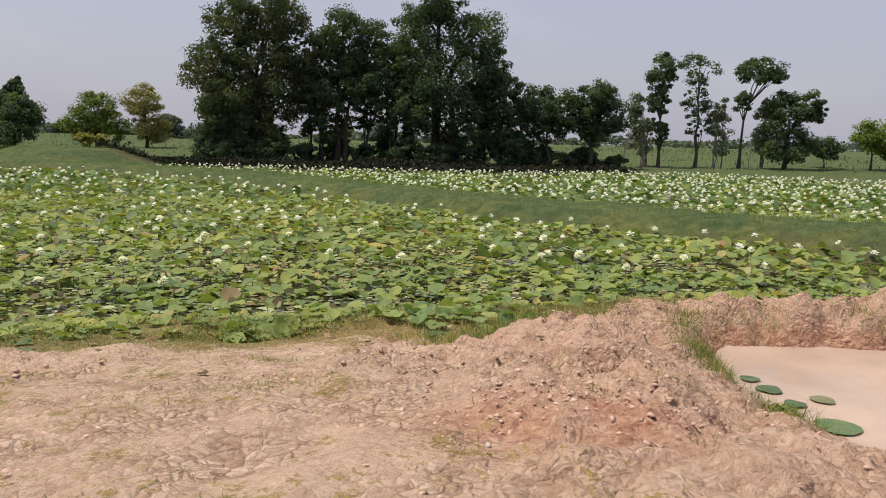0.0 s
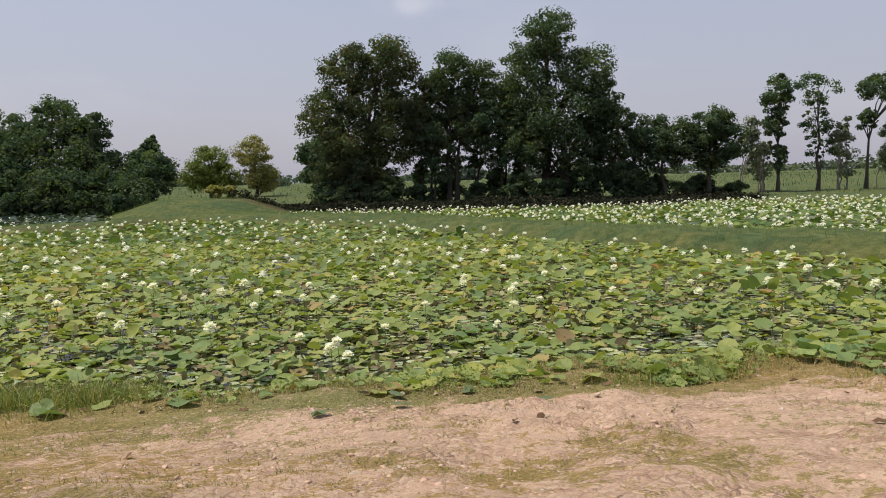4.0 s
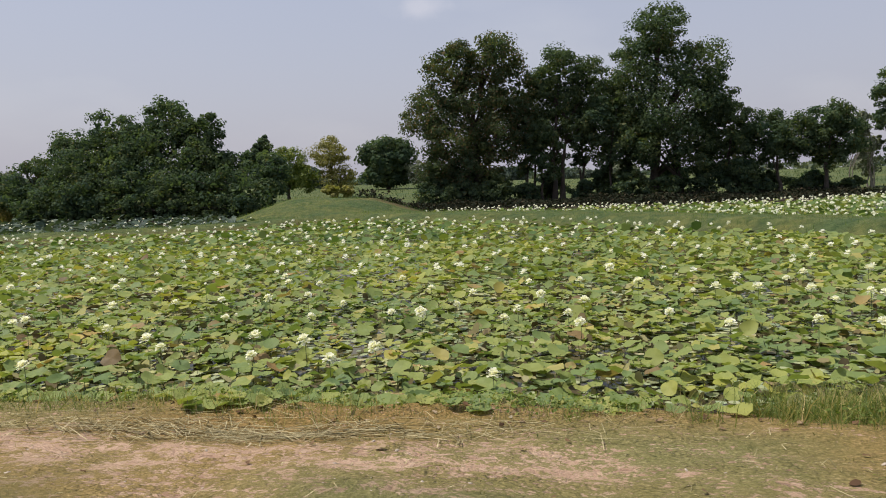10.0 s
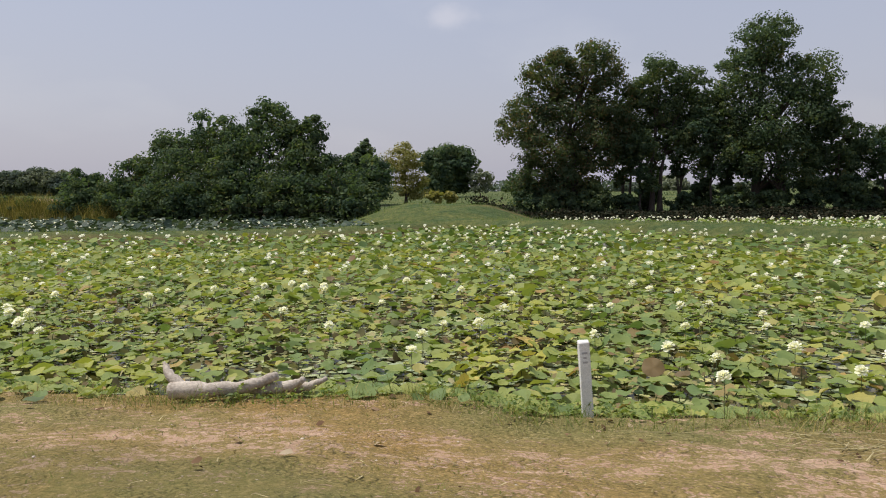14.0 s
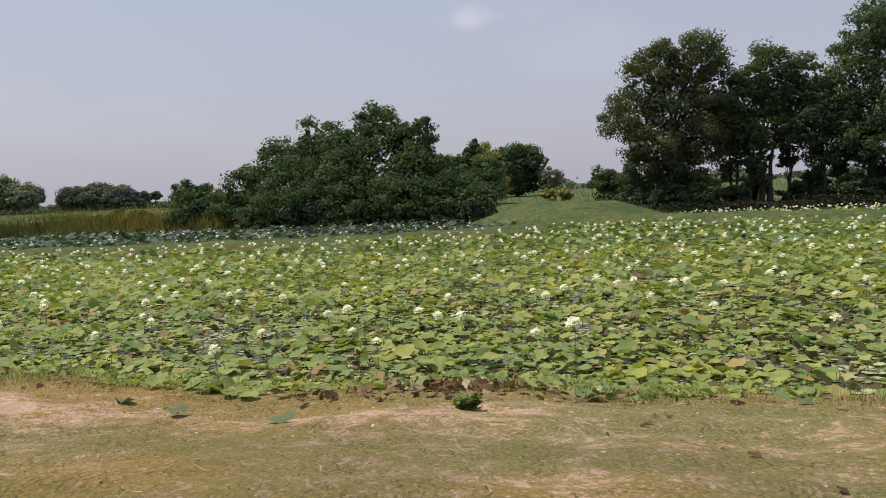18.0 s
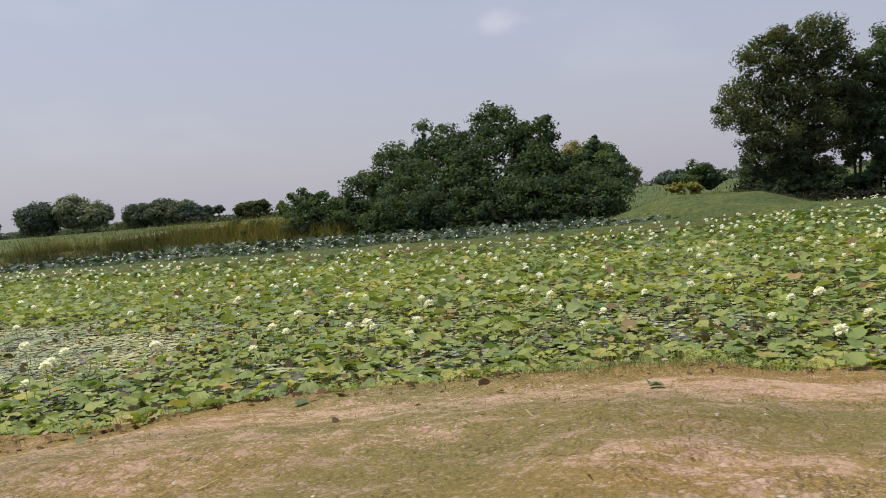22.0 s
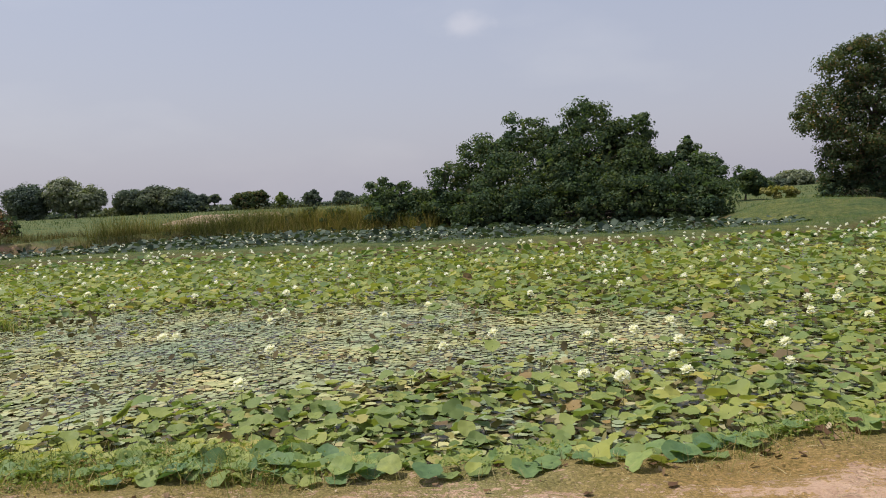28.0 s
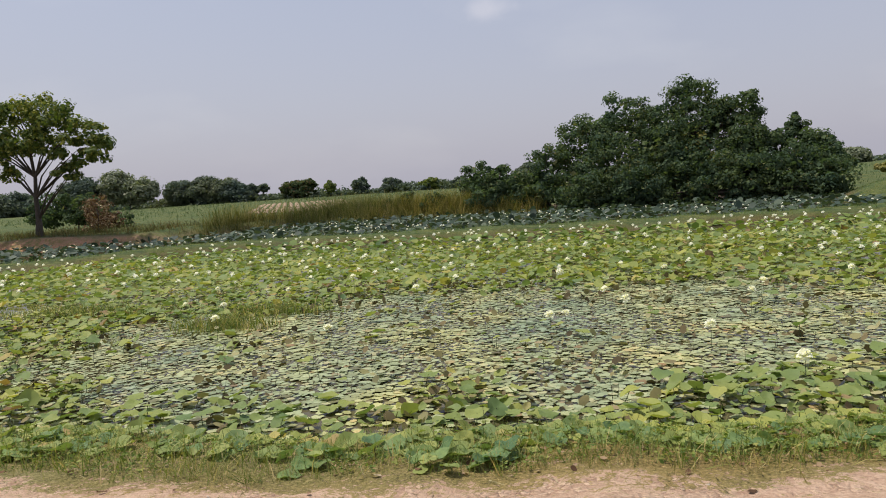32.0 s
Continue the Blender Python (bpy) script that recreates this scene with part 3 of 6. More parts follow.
ground_mesh = mesh_of("ground", np.stack([gx, gy, gz], -1), quads, GROUND, smooth=True)
dd, ff = (shore(gx) - gy).ravel(), (gy - far_shore(gx)).ravel()
fx, fy = gx.ravel(), gy.ravel()
bare = step(-6.5, -2.5, fx) * step(0.9, 1.7, dd)
cover = 0.56 - 0.12 * step(0.5, 1.1, dd) * (1 - step(1.8, 3.2, dd)) - 0.40 * bare + 0.20 * step(-4, -8, fx) * (1 - step(-24, -31, fx)) - 0.75 * step(-40, -45, fx) * step(0.3, 0.9, dd) - 0.6 * np.exp(-(((fx + 86) / 12) ** 4)) * (fy > 20) * (ff < 2) + 0.50 * (1 - step(0.7, 1.6, dd)) * (1 - 0.3 * bare) + 0.24 * (fy > -1) * bare * step(0.55, 0.68, 0.7 * wave(fx * 0.6, fy, 0.45, 77) + 0.3 * wave(fx, fy, 0.18, 78))
cover = cover + 0.10 * step(2.2, 3.2, dd) * (1 - bare) - 0.9 * np.exp(-(line_distance(fx, fy, BERM) / 1.2) ** 2)
lush = np.maximum.reduce([step(-0.3, 0.8, ff) * (fy > 10), 1 - step(2.0, 3.2, line_distance(fx, fy, DIKE)), 1 - step(1.2, 2.0, line_distance(fx, fy, STRIP)), 1 - step(0.9, 1.2, np.hypot((fx + 26) / 7.5, (fy - 50) / 6.5))])
# Soil under trees gets the dark tone; the shade there is painted in too.
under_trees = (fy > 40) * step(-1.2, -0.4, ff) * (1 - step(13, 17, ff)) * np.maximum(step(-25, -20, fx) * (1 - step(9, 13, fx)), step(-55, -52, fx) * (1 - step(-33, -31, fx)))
soil = (step(-100, -96, fx) * (1 - step(-80, -77, fx)) * (1 - step(0.8, 1.7, ff)) + step(36, 39, fx) * (1 - step(2.8, 4.5, ff))) * step(-1, 0, ff) * (fy > 20)
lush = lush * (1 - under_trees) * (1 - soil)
verge = step(1.9, 3.2, dd) * (1 - bare) * (fy < 9) * np.where(fy > -1, step(0.22, 0.6, wave(fx * 0.5, fy, 0.7, 19)), 0.5)
lush = np.maximum(lush, 0.38 * verge * (1 - 0.25 * step(-27, -33, fx)))
mud_and_shade = np.maximum(step(-0.05, -0.5, dd) * (gz.ravel() < -0.17) * (fy < 60) * (1 - lush) * (1 - step(-0.5, 0.5, ff)), under_trees)
mud_and_shade = mud_and_shade * ((fy > 8.0) | (fx < 1))
red = np.maximum(1.2 * np.exp(-((fx - 1.35) / 0.75) ** 2 - ((fy - 3.4) / 0.6) ** 2) * (0.5 + 0.5 * step(0.3, 0.6, wave(fx, fy, 0.35, 24))), 0.9 * (fx > 2.9) * (fy > 3) * (fy < 7.6) * (gz.ravel() < 0.32))
red = np.maximum.reduce([red, soil, 0.35 * np.exp(-(line_distance(fx, fy, BERM) / 1.2) ** 2)])
for key, value in (("cover", cover), ("lush", lush), ("mud_and_shade", mud_and_shade), ("red", red)):
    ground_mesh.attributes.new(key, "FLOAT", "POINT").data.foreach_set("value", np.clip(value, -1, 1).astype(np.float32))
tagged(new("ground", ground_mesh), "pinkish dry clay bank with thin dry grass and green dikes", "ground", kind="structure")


def sheet(name, x0, x1, y0, y1, z, n, mat):
    xs, ys = np.meshgrid(np.linspace(x0, x1, n), np.linspace(y0, y1, n))
    i = np.arange(n * n).reshape(n, n)
    q = np.stack([i[:-1, :-1], i[:-1, 1:], i[1:, 1:], i[1:, :-1]], -1).reshape(-1, 4)
    return new(name, mesh_of(name, np.stack([xs, ys, 0 * xs + z], -1), q, mat, smooth=True))


tagged(sheet("pond_water", -120, 80, 1.6, 60, WATER, 12, POND), "dark still pond water between lotus leaves", "water", kind="structure")
tagged(sheet("pit_water", 2.9, 12, 2.8, 7.3, PIT_WATER, 6, MUDDY), "milky orange muddy water in a dug pit", "water", kind="structure")


# ---- trees ----
def leaf_quad(long=1.0, wide=0.55):
    v = np.array([(0, -long / 2, 0), (wide / 2, 0, 0.10), (0, long / 2, -0.06), (-wide / 2, 0, 0.10)], float)
    return v, np.array([(0, 1, 2), (0, 2, 3)])


LEAVES = [leaf_quad(1.0, 0.7), leaf_quad(1.1, 0.85), leaf_quad(0.85, 0.8)]


def tree(name, label, base, lobes, mat, leaf=0.21, density=1.0, bark=None, trunks=1, girth=0.22, droop=1.1, category="tree", clump=0.30, spread=1.2):
    """A tree: tapered trunks with limbs into each lobe of the crown, and a crown of small leaves in clumps."""
    root = new(name)
    bx, by = base
    bz = float(height(np.array([bx]), np.array([by]))[0])
    root.location = (bx, by, bz)
    pieces, vs, fs, count = [], [], [], 0
    for t in range(trunks):
        off = (rng.uniform(-1, 1) * spread, rng.uniform(-1, 1) * 0.6) if trunks > 1 else (0, 0)
        mine = lobes[t::trunks] or lobes
        top = max(mine, key=lambda l: l[2])
        stem, n = [], 6
        for i in range(n + 1):
            k = i / n
            stem.append((off[0] + (top[0] - bx - off[0]) * k ** 3 + rng.normal(0, 0.08) * (0 < i), off[1] + (top[1] - by - off[1]) * k ** 3 + rng.normal(0, 0.10) * (0 < i), -0.3 + (top[2] - bz + 0.3) * k))
        pieces.append(tube(stem, [girth * (1.25 - 1.1 * (i / n) ** 0.8) * (1.35 if i == 0 else 1) for i in range(n + 1)]))
        for l in mine:
            want = max(0.15, min(0.75, (l[2] - bz) / (top[2] - bz) - 0.25))
            s = Vector(stem[int(round(want * n))])
            e = Vector((l[0] - bx, l[1] - by, l[2] - bz))
            for j in range(3):
                e2 = e + Vector((rng.normal(0, l[3] * 0.4), rng.normal(0, l[4] * 0.4), rng.uniform(0, l[5] * 0.6)))
                m = s.lerp(e2, 0.5) + Vector((rng.normal(0, 0.2), rng.normal(0, 0.2), 0.15))
                pieces.append(tube([s, m, e2], [girth * 0.42, girth * 0.26, girth * 0.07], 5))
        tv, tf = join(pieces)
        part("trunk", mesh_of("trunk", tv, tf, bark or BARK, smooth=True), root)
        pieces = []
    for (lx, ly, lz, rx, ry, rz) in lobes:
        rx, ry, rz = 1.08 * rx, 1.08 * ry, 1.08 * rz
        mean = (rx + ry + rz) / 3
        boughs = max(8, int(8.0 * (rx * ry + rx * rz + ry * rz) / 3))
        q = rng.normal(size=(boughs, 3))
        q /= np.linalg.norm(q, axis=1)[:, None]
        q *= rng.uniform(0.35, 1.0, boughs)[:, None] ** 0.5
        c = np.array([lx - bx, ly - by, lz - bz]) + q * np.array([rx, ry, rz])
        per = int(100 * density)
        size = clump * mean * rng.uniform(0.6, 1.35, boughs)
        out = rng.normal(size=(boughs, per, 3))
        out /= np.linalg.norm(out, axis=2)[:, :, None]
        far = rng.random((boughs, per, 1)) ** 0.38
        p = (c[:, None] + out * far * size[:, None, None] * np.array([1.2, 1.2, 0.8])).reshape(-1, 3)
        p[:, 2] = np.where(p[:, 2] < 0.05, 0.05 + 0.5 * rng.random(len(p)), p[:, 2])
        n = len(p)
        face = out.reshape(-1, 3) + np.array([0, 0, 0.30]) + droop * 0.28 * rng.normal(size=(n, 3))
        face /= np.linalg.norm(face, axis=1)[:, None] + 1e-6
        yaw, tilt, way = rng.uniform(0, 6.283, n), np.arccos(np.clip(face[:, 2], -1, 1)), np.arctan2(face[:, 1], face[:, 0])
        v, f = scatter(LEAVES, p, yaw, tilt, way, leaf * rng.uniform(0.6, 1.35, n))
        vs.append(v)
        fs.append(f + count)
        count += len(v)
        n = int((200 if density > 0.65 else 40) * min(1.6, mean / 2))
        inner = rng.normal(size=(n, 3))
        inner *= (0.78 * rng.random(n) ** 0.4 / np.linalg.norm(inner, axis=1))[:, None]
        p = np.array([lx - bx, ly - by, lz - bz]) + inner * np.array([rx, ry, rz])
        p[:, 2] = np.maximum(p[:, 2], 0.1)
        yaw, tilt, way = random_turns(n, 0.9)
        v, f = scatter(LEAVES, p, yaw, tilt, way, 2.2 * leaf * rng.uniform(0.7, 1.3, n))
        vs.append(v)
        fs.append(f + count)
        count += len(v)
    part("crown", mesh_of("crown", np.concatenate(vs), np.concatenate(fs), mat), root)
    return tagged(root, label, category)


tree("tree", "tall dense dark tree with browning leaf tips on the dike", (-17.6, 66), [(-20.9, 66, 8.2, 2.3, 2.5, 2.2), (-18.8, 66, 12.2, 2.2, 2.4, 2.1), (-15.0, 66, 13.0, 2.3, 2.4, 2.1), (-17.0, 66, 9.4, 2.8, 2.8, 2.2), (-18.6, 65.4, 5.6, 2.8, 2.8, 2.2), (-14.6, 65.5, 5.6, 2.4, 2.6, 2.4), (-13.4, 66.5, 9.8, 1.9, 2.2, 2.4), (-12.6, 66.5, 7.0, 1.6, 2.0, 2.0), (-20.0, 65, 3.0, 1.7, 2.0, 1.8), (-16.8, 65, 2.8, 2.2, 2.2, 2.0)], TREE_BROWN, trunks=4, girth=0.28, spread=3.0)
for bx, by, h in ((-12.2, 67.0, 9.4), (-7.2, 67.8, 10.2), (-3.2, 67.4, 9.0), (-10.0, 68.5, 8.2), (-11.6, 68.0, 11.6), (-4.6, 68.2, 11.4), (3.6, 67.5, 8.6), (7.0, 68, 6.6)):
    tree("tree", "slim straight tree in the row with a narrow crown", (bx, by), [(bx, by, h - 1.8, 1.5, 1.5, 1.7), (bx + 0.5, by, h - 4.6, 1.2, 1.3, 1.4), (bx - 0.3, by, h - 6.4, 0.8, 0.9, 0.8)], TREE, girth=0.13, density=0.8)
tree("tree", "slim tall tree with an open crown of dark leaves", (-8.9, 67), [(-9.0, 67, 11.6, 2.2, 2.2, 2.1), (-6.6, 67, 10.4, 1.8, 2.0, 2.2), (-9.0, 67.5, 8.4, 2.0, 2.0, 1.5), (-6.0, 66, 7.0, 1.7, 1.8, 2.0), (-8.0, 66.5, 6.2, 1.5, 1.6, 1.4), (-10.4, 67, 10.2, 1.4, 1.6, 1.6)], TREE, trunks=2, girth=0.2, density=0.9)
tree("tree", "young tree with sparse hanging foliage below taller crowns", (-10.9, 65.5), [(-10.9, 65.5, 5.2, 1.6, 1.6, 2.2), (-10.4, 65, 2.6, 1.0, 1.0, 1.1)], TREE, girth=0.13, density=0.8)
tree("tree", "very tall dark tree with a pointed light top", (0.1, 66.5), [(-0.7, 66, 14.4, 2.3, 2.4, 2.3), (-2.4, 66, 11.0, 2.2, 2.4, 2.9), (2.4, 66, 11.2, 2.7, 2.7, 2.1), (0.2, 65.5, 7.4, 4.2, 3.4, 2.8), (-2.4, 65, 4.6, 2.0, 2.2, 2.2), (1.9, 65.3, 4.2, 2.2, 2.2, 2.2), (4.2, 66, 8.4, 1.5, 2.0, 1.7)], TREE, trunks=3, girth=0.36)
tree("tree", "small tree with thin trunk among taller ones", (-4.9, 66), [(-5.0, 66, 4.5, 1.6, 1.6, 1.9), (-4.4, 65.5, 7.6, 1.3, 1.4, 1.6)], TREE, girth=0.12)
tree("tree", "leafy tree covered in creepers down to the ground", (5.2, 65.5), [(5.2, 65.5, 6.4, 1.5, 1.6, 1.7), (5.0, 65.5, 3.6, 1.9, 1.8, 2.2), (5.4, 65, 1.9, 1.5, 1.5, 1.3)], TREE, girth=0.2)
tree("tree", "round dark tree on a short clear trunk", (9.4, 66), [(8.5, 66, 5.4, 2.1, 2.2, 1.7), (10.4, 66, 5.0, 1.9, 2.0, 1.8), (9.3, 66, 3.5, 1.8, 1.8, 1.1)], TREE, girth=0.17)
tree("tree", "round dark tree on a short clear trunk", (13.2, 66), [(13.3, 66, 6.0, 1.9, 2.2, 1.8), (14.6, 66, 4.8, 1.7, 2.0, 1.7), (12.1, 66, 4.3, 1.5, 1.8, 1.5), (13.4, 66, 3.0, 1.6, 1.6, 0.9)], TREE, girth=0.18)
tree("tree", "slim tree with dense upper crown beside the field", (21.0, 72), [(20.9, 72, 9.4, 1.5, 1.5, 1.8), (20.6, 72, 6.4, 1.1, 1.2, 1.6), (21.2, 72, 3.4, 0.8, 0.9, 1.2)], TREE, girth=0.15)
tree("tree", "slim tree with a thin see-through crown", (24.6, 72), [(24.5, 72, 9.6, 1.8, 1.6, 1.6), (24.3, 72, 6.6, 1.5, 1.4, 1.6), (24.8, 72, 4.1, 1.2, 1.2, 1.0)], TREE, girth=0.15, density=0.45)
tree("tree", "leaning slim tree with a small high crown", (28.9, 72), [(30.2, 72, 9.5, 2.0, 1.6, 1.5), (29.0, 72, 6.6, 0.9, 0.9, 1.2), (31.6, 72, 9.0, 1.1, 1.2, 0.8)], TREE, girth=0.15)
tree("tree", "broad leafy tree with a spreading side limb", (32.9, 71), [(32.6, 71, 5.0, 1.9, 1.9, 2.4), (34.4, 71, 6.2, 1.5, 1.6, 1.4), (33.0, 71, 2.4, 2.4, 2.0, 1.8), (35.7, 71, 5.4, 0.9, 1.0, 0.7)], TREE, girth=0.2)
for bx, by, h in ((18.7, 72, 7.0), (26.6, 72, 6.8), (31.4, 73, 7.2), (20.0, 73.5, 5.0)):
    tree("bamboo_clump", "grey feathery bamboo clump with bare stems at the base", (bx, by), [(bx, by, h * 0.55, 0.9, 0.9, h * 0.42), (bx + 0.2, by, h * 0.85, 0.6, 0.6, h * 0.16)], TREE_PALE, leaf=0.26, density=0.6, bark=PALE_BARK, trunks=4, girth=0.07, category="bamboo")
tree("tree", "bright yellow-green young tree beside a soil bank", (41.2, 71), [(41.2, 71, 3.4, 2.2, 2.0, 1.4), (42.6, 71, 2.4, 1.6, 1.6, 1.0)], TREE_LIME, girth=0.12)
tree("shrub", "dull green shrub at the field edge", (38.2, 74), [(38.2, 74, 2.2, 1.7, 1.5, 1.2)], TREE, girth=0.08, category="shrub")

for lab, base, lobes in (
    ("low dark bushes hanging over the water under the thicket", (-45.0, 52.2), [(-49.8, 51.6, 0.5, 1.5, 1.0, 0.9), (-47.0, 51.5, 0.6, 1.7, 1.0, 1.0), (-44.2, 51.4, 0.5, 1.6, 1.0, 0.9), (-41.4, 51.4, 0.6, 1.7, 1.0, 1.0), (-38.6, 51.4, 0.5, 1.6, 1.0, 0.9), (-35.8, 51.5, 0.6, 1.5, 1.0, 1.0), (-33.4, 51.6, 0.5, 1.3, 1.0, 0.9)]),
    ("large dark thicket tree with a tall rounded crown", (-41.5, 57), [(-41.1, 56.7, 7.9, 1.9, 2.2, 1.6), (-37.4, 55.6, 6.9, 1.1, 1.5, 1.5), (-39.2, 56.4, 6.4, 1.4, 1.8, 1.6), (-43.7, 56.5, 6.0, 2.0, 2.2, 1.6), (-40.5, 55.0, 4.4, 3.8, 2.8, 2.6), (-42.4, 52.4, 1.7, 2.4, 2.2, 2.0), (-38.6, 52.4, 1.6, 2.4, 2.2, 1.9), (-44.0, 54, 3.6, 1.8, 2.0, 2.0), (-37.4, 54.5, 3.8, 1.8, 2.0, 2.2)]),
    ("dark thicket tree leaning over the lotus pond", (-47.5, 56.5), [(-46.3, 57, 6.9, 2.0, 2.2, 1.9), (-49.2, 56.5, 5.7, 2.0, 2.2, 1.9), (-47.6, 54.5, 3.4, 3.0, 2.6, 2.4), (-49.4, 53.0, 1.5, 2.4, 2.2, 1.8), (-46.0, 52.4, 1.5, 2.3, 2.2, 1.9)]),
    ("low spreading dark thicket at the water's edge", (-52.4, 55.5), [(-52.0, 55.5, 3.4, 2.0, 2.0, 1.8), (-53.4, 54.2, 1.8, 2.2, 1.8, 1.7)]),
    ("pointed dark tree at the end of the thicket", (-34.2, 56.5), [(-33.7, 57.4, 5.4, 0.55, 0.6, 1.1), (-33.0, 56.8, 4.4, 1.0, 1.1, 1.1), (-34.6, 57.0, 4.5, 0.8, 0.9, 0.9), (-33.3, 56.5, 3.4, 1.8, 1.7, 1.4), (-36.0, 56, 3.6, 1.5, 1.7, 1.6), (-35.6, 52.6, 1.7, 1.9, 2.0, 2.0), (-33.0, 52.6, 1.7, 1.7, 2.0, 2.0), (-32.2, 55, 3.0, 1.3, 1.5, 1.8)]),
    ("rounded dark green bush beside the reeds", (-58.4, 56), [(-58.0, 56, 2.6, 1.9, 1.8, 1.6), (-56.2, 55.5, 2.5, 1.8, 1.8, 1.5), (-54.6, 55, 1.7, 1.6, 1.6, 1.4), (-57.4, 54.4, 1.4, 1.9, 1.4, 1.3)]),
):
    tree("thicket_tree", lab, base, lobes, TREE, trunks=2, girth=0.2)

# trees beyond, between the thicket and the tall row
tree("tree", "yellowing tree behind the grassy mound", (-37.0, 90), [(-37.1, 90, 6.1, 2.2, 2.2, 1.9), (-36.4, 90, 3.0, 2.0, 2.0, 1.8)], TREE_YELLOW, girth=0.2)
tree("tree", "light green tree behind the grassy mound", (-42.2, 88), [(-42.2, 88, 4.9, 2.6, 2.4, 2.0), (-43.8, 88, 3.0, 2.4, 2.2, 1.6), (-40.2, 88, 3.4, 1.8, 2.0, 1.8)], TREE_LIME, girth=0.2)
tree("tree", "rounded dark tree standing in the field", (-36.0, 120), [(-36.0, 120, 6.6, 3.9, 3.6, 2.8), (-36.2, 120, 3.8, 3.6, 3.4, 1.9)], TREE, leaf=0.5, girth=0.3)
tree("tree", "thin pale tree with few leaves", (-30.5, 118), [(-30.5, 118, 3.9, 1.9, 1.9, 1.8)], TREE_PALE, leaf=0.4, density=0.5, girth=0.12)
tree("tree", "light green tree far behind the grassy mound", (-22.7, 88.5), [(-22.7, 88.5, 2.9, 1.9, 1.8, 1.5), (-21.1, 88.5, 2.2, 1.3, 1.3, 1.0)], TREE, leaf=0.3, girth=0.12)
tree("tree", "small dark tree far behind the grassy mound", (-21.5, 130), [(-21.5, 130, 2.6, 1.5, 1.4, 1.2)], TREE, leaf=0.5, girth=0.15)
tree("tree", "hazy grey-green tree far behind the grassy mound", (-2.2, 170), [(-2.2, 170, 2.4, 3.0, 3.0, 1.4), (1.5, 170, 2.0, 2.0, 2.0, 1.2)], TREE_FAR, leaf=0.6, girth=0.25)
tree("shrub", "reddish shrub on the grassy mound", (-27.5, 56), [(-27.5, 56, 1.75, 0.8, 0.8, 0.5), (-26.4, 56, 1.6, 0.6, 0.6, 0.4)], TREE_YELLOW, leaf=0.2, girth=0.04, category="shrub")

for bx, by, r, h in ((-20.6, 64.5, 1.6, 2.6), (-18.2, 63.8, 1.7, 2.0), (-15.2, 64.2, 1.8, 2.4), (-12.6, 64.6, 1.2, 1.6), (-7.4, 66.0, 1.1, 1.7), (-3.6, 64.4, 1.5, 2.2), (-0.8, 64.0, 1.6, 1.9), (2.4, 64.6, 1.4, 1.8), (5.6, 64.2, 1.5, 2.2), (7.6, 65.6, 1.0, 1.3), (11.6, 66.4, 1.1, 1.2), (15.4, 66.8, 1.2, 1.1), (-16.8, 67.5, 1.6, 2.8), (-10.2, 68.4, 1.5, 2.0), (-5.6, 67.2, 1.4, 2.6), (8.8, 68.0, 1.6, 1.8), (12.6, 68.5, 1.8, 1.7), (0.6, 68.0, 1.8, 2.6)):
    tree("shrub", "dark leafy bush in the shade of the tree row", (bx, by), [(bx, by, 0.45 * h, r, 0.9 * r, 0.5 * h), (bx + 0.3 * r, by, 0.75 * h, 0.7 * r, 0.7 * r, 0.35 * h)], TREE, girth=0.06, trunks=2, spread=0.4, category="shrub")

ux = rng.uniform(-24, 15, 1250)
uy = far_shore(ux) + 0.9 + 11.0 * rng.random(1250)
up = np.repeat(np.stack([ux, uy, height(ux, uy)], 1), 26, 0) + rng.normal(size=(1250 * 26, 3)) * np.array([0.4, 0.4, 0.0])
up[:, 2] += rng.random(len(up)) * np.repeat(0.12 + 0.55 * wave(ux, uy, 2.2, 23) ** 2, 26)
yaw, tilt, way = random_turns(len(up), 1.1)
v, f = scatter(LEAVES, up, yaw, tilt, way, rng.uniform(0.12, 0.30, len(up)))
tagged(new("undergrowth", mesh_of("undergrowth", v, f, SHADE_TONED_WEED)), "weeds under the tall tree row, coloured as dark as its shade", "undergrowth", kind="stuff")

# left bank and far horizon
tree("tree", "spreading tree with forked trunk and yellow-green crown", (-86.4, 39), [(-85.4, 38.5, 9.3, 1.9, 1.7, 0.9), (-83.3, 38.2, 8.7, 1.6, 1.5, 0.9), (-81.5, 38, 7.5, 1.5, 1.5, 0.9), (-88.0, 38.5, 8.9, 1.9, 1.7, 1.0), (-80.3, 37.8, 6.4, 1.0, 1.1, 0.8), (-84.4, 38.5, 7.2, 1.7, 1.6, 0.9), (-82.4, 38.2, 5.9, 1.2, 1.2, 0.7), (-86.6, 38.5, 7.3, 1.6, 1.5, 0.8), (-89.5, 38.5, 6.7, 1.8, 1.7, 1.0), (-83.0, 38.2, 4.9, 0.8, 0.8, 0.5), (-88.2, 38.6, 5.6, 1.2, 1.2, 0.7)], TREE_BROAD, leaf=0.24, girth=0.19, clump=0.36, density=0.64)
tree("shrub", "dark tangled shrub behind the soil bank", (-90.5, 48), [(-90.5, 48, 2.6, 1.8, 1.5, 1.4), (-88.6, 48, 1.9, 1.4, 1.2, 1.1), (-93.0, 48, 2.4, 1.9, 1.5, 1.5)], TREE, leaf=0.2, girth=0.08, category="shrub")
tree("shrub", "brown withered shrub behind the soil bank", (-87.0, 46), [(-87.0, 46, 2.0, 1.2, 1.0, 1.2), (-85.6, 46, 1.4, 0.8, 0.8, 0.8)], DRY_LEAF, leaf=0.16, density=0.7, girth=0.06, category="shrub")
